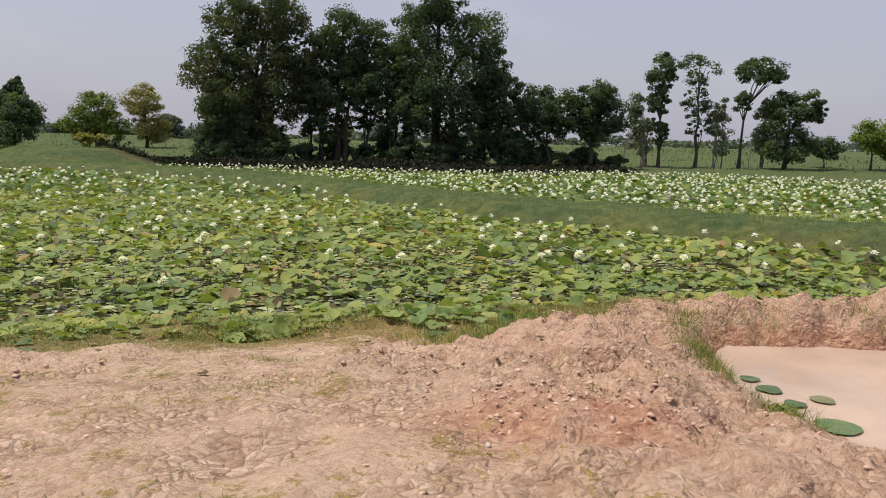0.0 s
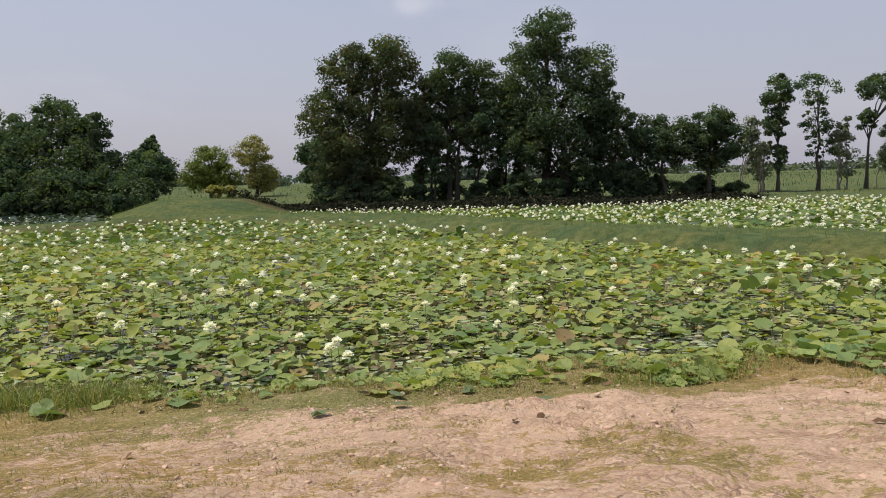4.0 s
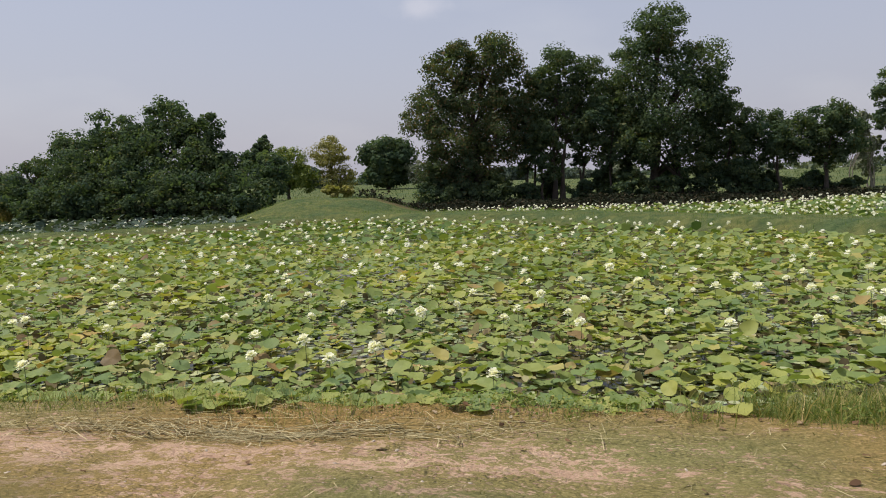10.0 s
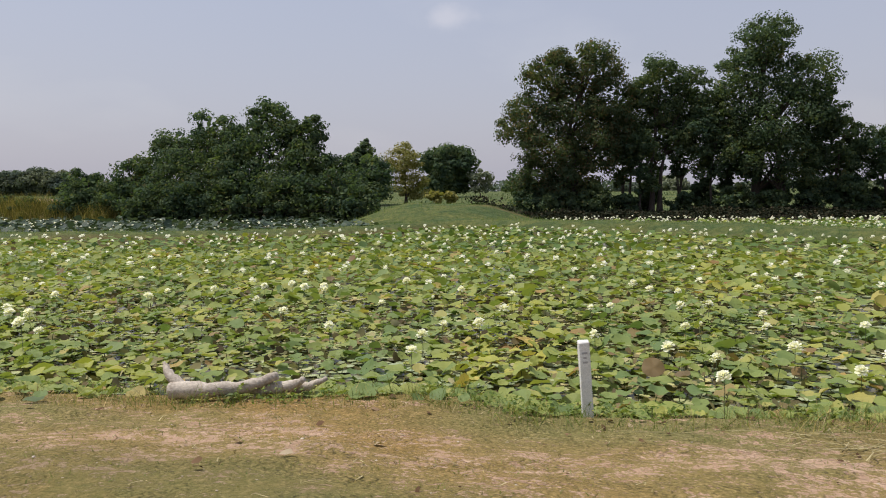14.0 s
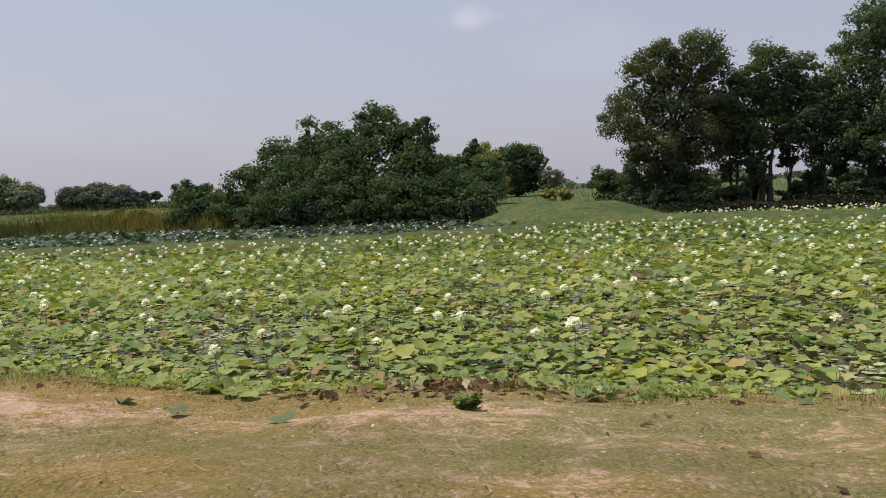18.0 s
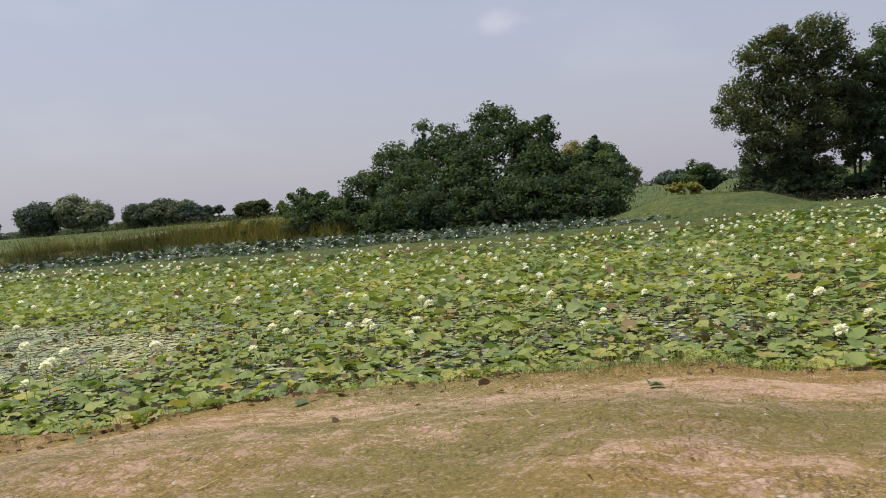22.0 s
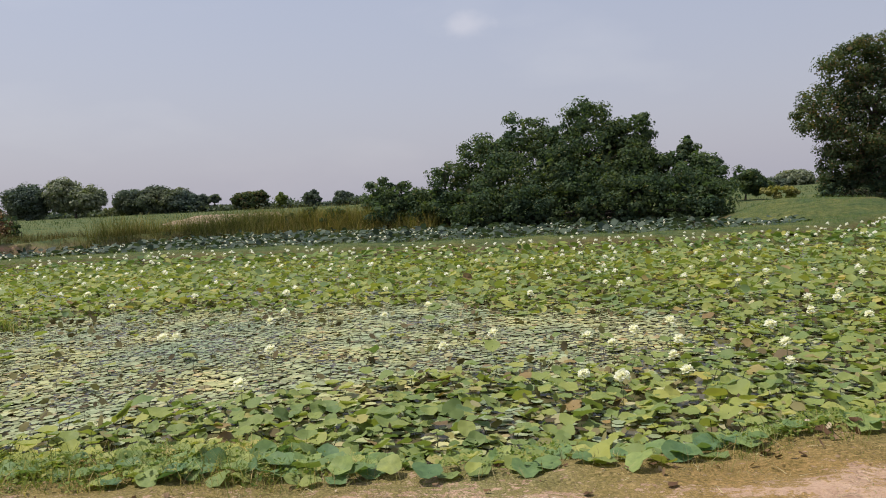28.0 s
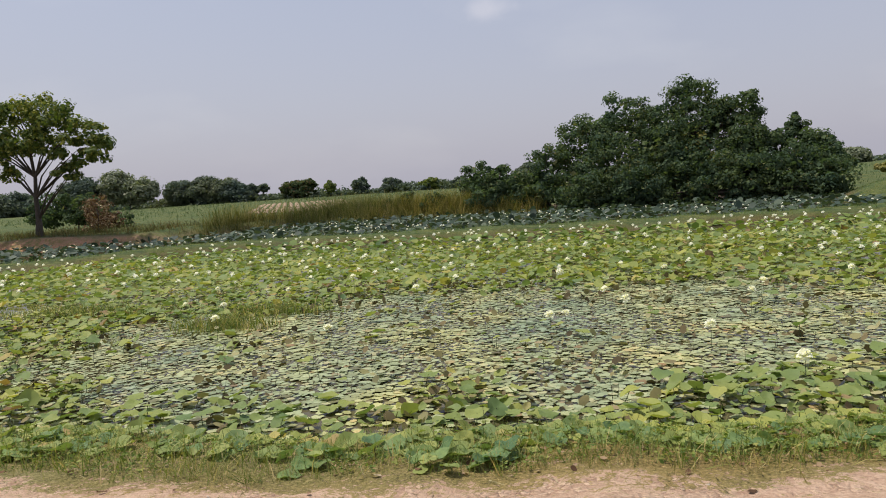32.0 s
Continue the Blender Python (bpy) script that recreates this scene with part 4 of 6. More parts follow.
tree("shrub", "leafless brown shrub by the soil bank", (-84.0, 42), [(-84.0, 42, 2.6, 1.1, 1.0, 1.3), (-84.3, 42, 1.2, 0.9, 0.8, 0.7)], DRY_LEAF, leaf=0.14, density=0.5, girth=0.05, category="shrub")
tree("shrub", "thin half-bare sapling on the soil bank", (-82.4, 43), [(-82.4, 43, 2.0, 0.5, 0.5, 1.0)], TREE, leaf=0.14, density=0.35, girth=0.05, trunks=2, spread=0.3, category="shrub")
for bx, by, r, h in ((-62.2, 54.6, 1.1, 1.9), (-66.4, 54.8, 0.9, 1.6), (-64.6, 55.2, 0.7, 2.1), (-70.0, 55.0, 0.8, 1.5)):
    tree("shrub", "dark green bush among the reeds", (bx, by), [(bx, by, 0.5 * h, r, r, 0.5 * h), (bx + 0.5 * r, by, 0.8 * h, 0.6 * r, 0.6 * r, 0.3 * h)], TREE, leaf=0.18, girth=0.05, category="shrub")
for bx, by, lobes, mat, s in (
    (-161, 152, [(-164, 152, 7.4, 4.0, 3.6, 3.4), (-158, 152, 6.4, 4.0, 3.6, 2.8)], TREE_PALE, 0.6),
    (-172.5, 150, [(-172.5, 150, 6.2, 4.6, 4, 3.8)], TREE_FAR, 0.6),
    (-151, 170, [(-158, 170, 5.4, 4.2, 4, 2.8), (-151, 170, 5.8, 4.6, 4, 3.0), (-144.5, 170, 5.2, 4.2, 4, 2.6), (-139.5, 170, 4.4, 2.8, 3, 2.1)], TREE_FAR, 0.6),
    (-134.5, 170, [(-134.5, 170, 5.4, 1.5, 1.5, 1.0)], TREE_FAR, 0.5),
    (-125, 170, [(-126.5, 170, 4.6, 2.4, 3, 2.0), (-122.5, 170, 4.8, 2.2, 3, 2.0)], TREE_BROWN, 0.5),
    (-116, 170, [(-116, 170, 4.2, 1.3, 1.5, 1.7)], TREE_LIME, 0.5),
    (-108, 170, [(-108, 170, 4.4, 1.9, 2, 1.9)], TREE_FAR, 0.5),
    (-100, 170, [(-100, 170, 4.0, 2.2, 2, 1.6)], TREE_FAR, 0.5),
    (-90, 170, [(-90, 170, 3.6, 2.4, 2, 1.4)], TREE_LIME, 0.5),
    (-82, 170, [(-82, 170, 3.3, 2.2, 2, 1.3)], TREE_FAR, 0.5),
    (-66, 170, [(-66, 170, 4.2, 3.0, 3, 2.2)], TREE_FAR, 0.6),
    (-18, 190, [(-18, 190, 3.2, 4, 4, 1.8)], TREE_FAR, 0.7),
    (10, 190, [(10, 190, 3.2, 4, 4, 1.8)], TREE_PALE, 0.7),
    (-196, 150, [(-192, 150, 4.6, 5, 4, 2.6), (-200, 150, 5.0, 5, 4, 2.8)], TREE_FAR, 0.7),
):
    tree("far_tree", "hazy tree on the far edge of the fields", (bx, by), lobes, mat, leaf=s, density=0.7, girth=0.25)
# low wood along the horizon
wx = rng.uniform(-420, 260, 1500)
wy = 230 + rng.normal(0, 8, 1500) + 0.04 * np.abs(wx)
wp = np.repeat(np.stack([wx, wy, 0 * wx + 1.8], 1), 14, 0)
tall = np.repeat(1.0 + 4.2 * wave(wx, 0 * wx, 14, 21) * wave(wx, 0 * wx, 5, 22), 14)
wp += rng.normal(size=wp.shape) * np.array([1.6, 1.6, 0])
wp[:, 2] += rng.uniform(0, 1, len(wp)) ** 0.7 * tall
yaw, tilt, way = random_turns(len(wp), 1.2)
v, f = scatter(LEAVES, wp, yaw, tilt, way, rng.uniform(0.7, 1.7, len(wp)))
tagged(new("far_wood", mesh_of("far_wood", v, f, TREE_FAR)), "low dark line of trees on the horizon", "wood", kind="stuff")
# hedge along the far edge of the left fields
hx = rng.uniform(-230, -60, 1100)
hy = 172 + rng.normal(0, 2.5, 1100)
hp = np.repeat(np.stack([hx, hy, height(hx, hy)], 1), 14, 0)
tall = np.repeat(0.8 + 3.4 * wave(hx, 0 * hx, 9, 96) * wave(hx, 0 * hx, 3.5, 97), 14)
hp += rng.normal(size=hp.shape) * np.array([0.8, 0.8, 0])
hp[:, 2] += rng.uniform(0, 1, len(hp)) ** 0.8 * tall
yaw, tilt, way = random_turns(len(hp), 1.2)
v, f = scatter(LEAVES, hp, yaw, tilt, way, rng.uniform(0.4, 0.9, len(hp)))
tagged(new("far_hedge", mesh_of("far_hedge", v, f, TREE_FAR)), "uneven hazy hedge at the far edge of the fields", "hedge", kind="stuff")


# ---- lotus ----
def lotus_template(sides, rings, phase, cup=0.10, fold=0.0):
    """A round leaf with a wavy rim round a sunken middle; fold bends its two halves up."""
    vs, fs = [(0, 0, -cup)], []
    for r in range(1, rings + 1):
        k = r / rings
        for i in range(sides):
            t = 6.283 * i / sides
            w = 1 + 0.06 * math.sin(3 * t + phase) + 0.03 * math.sin(5 * t + 2 * phase)
            lift = -cup * (1 - k) + 0.11 * k * k * math.sin(2 * t + phase) + 0.10 * k * math.sin(4 * t + 1.7 * phase)
            x, y = k * w * math.cos(t), k * w * math.sin(t)
            vs.append((x * (1 - 0.45 * fold), y, lift + fold * abs(x)))
    for i in range(sides):
        j = (i + 1) % sides
        fs.append((0, 1 + i, 1 + j))
        for r in range(rings - 1):
            a, b = 1 + r * sides, 1 + (r + 1) * sides
            fs += [(a + i, b + i, b + j), (a + i, b + j, a + j)]
    return np.array(vs, float), np.array(fs)


def stalks(foot, head, r=0.006):
    """Thin three-sided stems from foot to head."""
    n = len(foot)
    ang = np.array([0, 2.094, 4.189])
    ring = np.stack([np.cos(ang), np.sin(ang), 0 * ang], 1) * r
    mid = (foot + head) / 2 + rng.normal(0, 0.02, (n, 3))
    v = np.concatenate([foot[:, None] + ring * 1.2, mid[:, None] + ring, head[:, None] + ring * 0.8], 1)
    t = np.array([(a + i, a + (i + 1) % 3, b + (i + 1) % 3) for a, b in ((0, 3), (3, 6)) for i in range(3)] + [(a + i, b + (i + 1) % 3, b + i) for a, b in ((0, 3), (3, 6)) for i in range(3)])
    return v.reshape(-1, 3), (t[None] + (np.arange(n) * 9)[:, None, None]).reshape(-1, 3)


def jitter_grid(x0, x1, y0, y1, cell):
    xs, ys = np.meshgrid(np.arange(x0, x1, cell), np.arange(y0, y1, cell))
    p = np.stack([xs.ravel(), ys.ravel()], 1)
    return p + rng.uniform(-0.5, 0.5, p.shape) * cell


def open_water(x, y):
    """1 where only floating pads grow, 0 among the tall leaves."""
    k = np.hypot((x + 49.5) / 9.5, (y - 9.3 - 0.12 * (x + 49.5)) / 5.2)
    return (1 - step(0.75, 1.1, k + 0.45 * (wave(x, y, 1.6, 31) - 0.5)))


def in_pond(x, y, gap=0.1):
    return (height(x, y) < WATER + gap) & ((x < 1.5) | (y > 8.2)) & (y > shore(x) - 0.2) & (y < far_shore(x) + 0.5)


def in_view(x, y):
    """The stretch of land that the walk looks over."""
    return (y > 1) & (x > -52 - 1.12 * (y + 4)) & (x < 3 + 0.72 * y)


NEAR_KINDS = ((0.3, 0.10, 0.0), (1.4, 0.22, 0.0), (2.6, 0.06, 0.25), (3.9, 0.14, 0.0), (5.1, 0.10, 0.7), (5.9, 0.18, 0.1), (0.9, 0.04, 0.0))
near_t = [lotus_template(13, 2, p, c, 0.6 * f) for p, c, f in NEAR_KINDS]
next_t = [lotus_template(11, 1, p, c, 0.6 * f) for p, c, f in NEAR_KINDS]
mid_t = [lotus_template(8, 1, p, c, f) for p, c, f in ((0.3, 0.10, 0.0), (1.7, 0.2, 0.0), (3.1, 0.08, 0.4), (4.6, 0.12, 0.0))]
far_t = [lotus_template(6, 1, p) for p in (0.3, 2.2, 4.1)]
pad_t = [lotus_template(6, 1, p) for p in (0.2, 2.0, 3.5, 5.0)]
for tv, tf in pad_t:
    tv[:, 2] *= 0.12

stem_feet, stem_heads = [], []


def lotus_field(name, label, pts, radius, lift, lean, templates, mat, stems=True):
    n = len(pts)
    r = radius[0] + (radius[1] - radius[0]) * rng.random(n) ** 1.3
    z = WATER + lift[0] + (lift[1] - lift[0]) * rng.random(n) ** 1.4 * (0.55 + 0.9 * wave(pts[:, 0], pts[:, 1], 1.1, 41))
    z = np.maximum(z, height(pts[:, 0], pts[:, 1]) + rng.uniform(0.02, 0.08, n))
    p = np.column_stack([pts, z])
    yaw, tilt, way = random_turns(n, lean)
    if stems:
        foot = p.copy()
        foot[:, 2] = np.minimum(WATER - 0.02, z - 0.05)
        foot[:, 2] = np.where(height(pts[:, 0], pts[:, 1]) > WATER, height(pts[:, 0], pts[:, 1]) - 0.02, foot[:, 2])
        head = p.copy()
        head[:, 2] -= 0.08 * r
        foot[:, :2] += rng.normal(0, 0.05, (n, 2))
        stem_feet.append(foot[::2])
        stem_heads.append(head[::2])
    v, f = scatter(templates, p, yaw, tilt, way, r)
    return tagged(new(name, mesh_of(name, v, f, mat, smooth=True)), label, "lotus leaf", kind="stuff")


# near leaves, thick along the bank
p = jitter_grid(-62, 8, 1.5, 13.5, 0.16)
x, y = p[:, 0], p[:, 1]
off = y - shore(x)
edge = (off > -0.45) & (off < 1.4)
keep = (in_pond(x, y, 0.25) | (edge & (off > -0.42) & (wave(x, 0.4 * y, 1.0, 51) > 0.46 - 0.5 * off + 0.2 * step(-6, -2, x)))) & in_view(x, y)
keep &= rng.random(len(p)) < np.where(edge, np.maximum(0.25 + 0.75 * step(0.25, 0.6, wave(x, 0 * x, 2.0, 52)), step(-35, -39, x)), 0.92) * (1 - 0.965 * open_water(x, y)) * (0.5 + 0.5 * step(0.18, 0.5, wave(x, y, 1.0, 53)))
p = p[keep]
p = p[~((np.abs(p[:, 0] + 21.2) < 0.95) & (p[:, 1] < 6.62 + 0.16 * (p[:, 0] + 21.2))) & ~((np.abs(p[:, 0] + 17.87) < 0.28) & (p[:, 1] < 6.75))]
off = p[:, 1] - shore(p[:, 0])
lone = (off < 0.75) & (rng.random(len(p)) < 0.55)
lone_leaves = p[lone][:290]
rest = ~lone | (np.cumsum(lone) > 290)
lotus_field("lotus_leaves", "green and yellowing lotus leaves standing near the bank", p[rest & (off < 2.6)], (0.05, 0.145), (0.02, 0.21), 0.34, near_t, LOTUS)
lotus_field("lotus_leaves", "green and yellowing lotus leaves standing over the pond", p[rest & (off >= 2.6)], (0.05, 0.145), (0.02, 0.21), 0.34, next_t, LOTUS)
# middle distance
p = jitter_grid(-84, 24, 13.5, 27, 0.235)
keep = in_pond(p[:, 0], p[:, 1]) & in_view(p[:, 0], p[:, 1]) & (rng.random(len(p)) < 0.86 * (1 - 0.95 * open_water(p[:, 0], p[:, 1])))
lotus_field("lotus_leaves", "green lotus leaves over the middle of the pond", p[keep], (0.08, 0.175), (0.03, 0.25), 0.40, mid_t, LOTUS, stems=False)
# far basins
p = jitter_grid(-95, 45, 24, 58, 0.42)
strip_side = (p[:, 0] < -24) & (p[:, 1] > np.interp(p[:, 0], [-80, -72, -67, -36, -30, -25], [14, 31, 33.5, 35, 38, 46]))
keep = in_pond(p[:, 0], p[:, 1]) & in_view(p[:, 0], p[:, 1]) & (rng.random(len(p)) < 0.9) & (p[:, 1] > 27)
lotus_field("lotus_leaves", "distant lotus leaves on the far pond", p[keep & ~strip_side], (0.13, 0.22), (0.06, 0.32), 0.42, far_t, LOTUS_DEEP, stems=False)
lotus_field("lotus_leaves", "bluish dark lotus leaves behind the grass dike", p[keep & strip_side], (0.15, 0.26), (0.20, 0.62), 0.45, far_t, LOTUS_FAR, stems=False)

# floating pads on the open water and low between the stalks
p = jitter_grid(-62, -38, 2.0, 16, 0.088)
p = np.concatenate([p[open_water(p[:, 0], p[:, 1]) > 0.3], jitter_grid(-64, 6, 1.6, 17, 0.135)])
o = open_water(p[:, 0], p[:, 1]) > 0.3
keep = in_pond(p[:, 0], p[:, 1], 0.02) & in_view(p[:, 0], p[:, 1]) & (rng.random(len(p)) < np.where(o, 0.95, 0.78) * (0.55 + 0.45 * step(0.12, 0.35, wave(p[:, 0], p[:, 1], 1.5, 61))))
p, o = p[keep], o[keep]
yaw, tilt, way = random_turns(len(p), 0.06)
v, f = scatter(pad_t, np.column_stack([p, WATER + rng.uniform(0.006, 0.04, len(p))]), yaw, tilt, way, np.where(o, 0.024 + 0.062 * rng.random(len(p)) ** 1.7, rng.uniform(0.045, 0.085, len(p))) * (0.6 + 0.8 * wave(p[:, 0], p[:, 1], 0.6, 62)))
tagged(new("floating_pads", mesh_of("floating_pads", v, f, PAD, smooth=True)), "small round floating pads on the open water", "lotus leaf", kind="stuff")
p = jitter_grid(-62, 8, 1.6, 16, 0.20)
keep = in_pond(p[:, 0], p[:, 1], 0.05) & in_view(p[:, 0], p[:, 1]) & (rng.random(len(p)) < 0.95 * step(0.25, 0.6, wave(p[:, 0], p[:, 1], 0.8, 63)) * (1 - 0.6 * open_water(p[:, 0], p[:, 1])))
p = p[keep]
yaw, tilt, way = random_turns(len(p), 0.9)
v, f = scatter([(tv * np.array([1, 0.7, 4.0]), tf) for tv, tf in pad_t], np.column_stack([p, WATER + rng.uniform(0.02, 0.14, len(p))]), yaw, tilt, way, rng.uniform(0.03, 0.10, len(p)))
tagged(new("rotting_leaves", mesh_of("rotting_leaves", v, f, SCRAP)), "brown rotting lotus leaves sunk between the stalks", "leaf litter", kind="stuff")

v, f = stalks(np.concatenate(stem_feet), np.concatenate(stem_heads))
tagged(new("lotus_stalks", mesh_of("lotus_stalks", v, f, STALK)), "thin green stalks under the lotus leaves", "stalk", kind="stuff")
p = jitter_grid(-60, 0, 2, 14, 0.45)
keep = in_pond(p[:, 0], p[:, 1], 0.02) & in_view(p[:, 0], p[:, 1]) & (rng.random(len(p)) < 0.08 + 0.35 * open_water(p[:, 0], p[:, 1]))
p = np.column_stack([p[keep], np.full(keep.sum(), WATER - 0.05)])
q = p + np.column_stack([rng.normal(0, 0.05, (len(p), 2)), rng.uniform(0.08, 0.40, len(p))])
v, f = stalks(p, q, 0.0035)
tagged(new("dead_stalks", mesh_of("dead_stalks", v, f, DEAD_STALK)), "dark leafless stalks standing in shallow water", "stalk", kind="stuff")

# single leaves along the bank
blades = [mesh_of("lotus_blade", tv, tf, LOTUS_FRESH, smooth=True) for tv, tf in near_t]
sv, sf = tube([(0, 0, -1), (0.03, 0.02, -0.5), (0, 0, -0.06)], [0.05, 0.04, 0.035], 5)
stem_mesh = mesh_of("lotus_stem", sv, sf, STALK, smooth=True)
lone_leaves = np.concatenate([lone_leaves[:265], np.column_stack([rng.normal(0.75, 0.38, 26), rng.normal(8.15, 0.24, 26)])])
yaws, tilts, ways = random_turns(len(lone_leaves), 0.38)
for i, (lx, ly) in enumerate(lone_leaves):
    g = float(height(np.array([lx]), np.array([ly]))[0])
    r = rng.uniform(0.08, 0.15)
    z = max(g, WATER) + (rng.uniform(0.10, 0.28) if g < WATER + 0.12 else rng.uniform(0.035, 0.10))
    ob = tagged(new("lotus_leaf", blades[i % 7]), "round lotus leaf with wavy rim on a thin stalk", "lotus leaf", "lotus leaves along the bank")
    spin = Matrix(turns(yaws[i:i + 1], tilts[i:i + 1], ways[i:i + 1])[0].tolist()).to_4x4()
    ob.matrix_world = Matrix.Translation((lx, ly, z)) @ spin @ Matrix.Diagonal((r, r, r, 1))
    st = part("stalk", stem_mesh, ob)
    drop = (z - min(g, WATER)) + 0.05
    st.matrix_local = spin.inverted() @ Matrix.Diagonal((0.13, 0.13, drop / r, 1))


# ---- lotus flowers ----
def flower_template(petals, seed, open_to=1.0, wide=0.30):
    """A full round bloom: cupped petals in a spiral from the upright heart to the spread rim."""
    r = np.random.default_rng(seed)
    vs, fs = [], []
    for k in range(petals):
        ring = (k + 0.5) / petals
        t = k * 2.4 + r.normal(0, 0.2)
        tilt = (0.12 + 1.62 * ring ** 0.85) * open_to + r.normal(0, 0.10)
        long, w0 = r.uniform(0.82, 1.05), wide * r.uniform(0.85, 1.2)
        pts = []
        for s, w in ((0.25, 0.5), (0.65, 1.0), (0.92, 0.7)):
            bend = tilt * (0.7 + 0.35 * s)
            rad, up = long * s * math.sin(bend), 0.15 + 0.95 * long * s * math.cos(bend)
            for side in (-1, 1):
                pts.append((rad, side * w0 * w, up + 0.06 * w * math.cos(tilt)))
        pts.append((1.02 * long * math.sin(tilt * 1.08), 0, 0.15 + 0.97 * long * math.cos(tilt * 1.08)))
        c, s_ = math.cos(t), math.sin(t)
        b = len(vs)
        vs += [(c * a - s_ * d, s_ * a + c * d, e) for a, d, e in pts]
        fs += [(b, b + 1, b + 3), (b, b + 3, b + 2), (b + 2, b + 3, b + 5), (b + 2, b + 5, b + 4), (b + 4, b + 5, b + 6)]
    return np.array(vs), np.array(fs)


def bud_template(seed):
    """A closed pointed bud."""
    return flower_template(7, seed, 0.28, 0.34)


bloom = [flower_template(34, 1), flower_template(30, 2, 0.85), flower_template(36, 3, 1.08), flower_template(28, 7, 0.95), bud_template(4)]
small_bloom = [flower_template(9, 5, 1.0, 0.42), flower_template(8, 6, 1.1, 0.45)]
bloom_meshes = [mesh_of("petals", v, f, PETAL, smooth=True) for v, f in bloom]
fv, ff_ = tube([(0, 0, -1), (0.01, 0.01, -0.5), (0, 0, 0.06)], [0.008, 0.007, 0.006], 5)
flower_stem = mesh_of("flower_stem", fv, ff_, STALK, smooth=True)
# places of the flowers that stand out along the bank
KNOWN = [(-12.03, 7.1, 0.11), (-16.69, 6.47, 0.39), (-29.4, 7.52, 0.25), (-24.97, 8.18, 0.41), (-39.52, 6.49, 0.34), (-35.03, 8.74, 0.17), (-45.9, 5.0, 0.2), (-48.79, 8.43, 0.12), (-46.6, 7.4, 0.1), (-5.86, 9.08, 0.06), (-8.25, 8.93, 0.28), (-8.97, 10.08, 0.0), (-7.2, 12.12, 0.14), (-4.98, 8.12, 0.05), (-3.28, 9.9, 0.06), (3.83, 13.95, 0.0), (2.59, 13.62, 0.0), (-13.82, 10.86, 0.08), (-14.89, 11.99, 0.04), (-28.4, 9.92, 0.0), (0.32, 14.45, -0.05), (-3.09, 11.64, 0.02), (6.24, 12.52, 0.05), (-12.86, 11.11, 0.15), (-11.5, 12.11, 0.13), (-8.89, 12.79, 0.03), (-35.8, 9.08, 0.3), (-41.88, 6.79, 0.38), (-40.77, 7.45, 0.44), (-2.64, 12.89, -0.1)]
NEAR_LOW = [(-16.34, 8.46), (-15.31, 9.06), (-14.96, 8.04), (-16.8, 8.95), (-13.95, 7.84), (-12.06, 10.18), (-13.33, 10.74), (-10.99, 9.81), (-11.13, 10.51), (-16.35, 10.43), (-19.0, 11.7), (-19.8, 10.26), (-21.46, 10.05), (-19.91, 8.49), (-36.0, 9.9), (-27.2, 10.63), (-26.8, 10.6), (-27.6, 11.07), (-29.21, 11.02), (-32.18, 10.41), (-32.47, 9.32), (-25.52, 9.2), (-41.94, 5.94), (-41.5, 5.84), (-40.78, 6.89), (-40.73, 6.04), (-41.16, 8.67), (-49.05, 8.43), (-47.75, 9.96), (-45.04, 11.61), (-8.53, 12.75), (-7.1, 13.6), (-5.25, 8.71), (-4.79, 9.46), (-5.21, 8.25), (2.33, 12.75), (3.08, 13.02), (4.96, 12.94), (3.63, 11.75)]
p = jitter_grid(-58, 12, 3.0, 15, 1.15)
keep = in_pond(p[:, 0], p[:, 1]) & in_view(p[:, 0], p[:, 1]) & (p[:, 1] > shore(p[:, 0]) + 1.6) & (rng.random(len(p)) < (0.16 + 0.42 * step(3.0, 6.0, p[:, 1] - shore(p[:, 0]))) * (1 - 0.75 * open_water(p[:, 0], p[:, 1])))
extra = [(a, b, WATER + c) for (a, b), c in zip(p[keep], 0.32 + 0.22 * rng.random(keep.sum()))]
for i, (fx_, fy_, fz_) in enumerate((KNOWN + [(a, b, 0.10) for a, b in NEAR_LOW] + extra)[:295]):
    bud = i > 69 and i % 11 == 3
    ob = tagged(new("lotus_flower", bloom_meshes[4 if bud else (i * 7) % 4]), "closed creamy white lotus bud on a stalk" if bud else "creamy white many-petalled lotus flower on a stalk", "lotus flower", "lotus flowers in the pond")
    s = rng.uniform(0.078, 0.112) * (0.75 if bud else 1)
    spin = pose(0, 0, 0, rng.normal(0, 14), rng.normal(0, 14), rng.uniform(0, 360))
    ob.matrix_world = Matrix.Translation((fx_, fy_, fz_ - 0.04)) @ spin @ Matrix.Diagonal((s, s, s, 1))
    st = part("stalk", flower_stem, ob)
    st.matrix_local = spin.inverted() @ Matrix.Diagonal((0.6 / s, 0.6 / s, (fz_ - WATER) / s, 1))
far_f = []
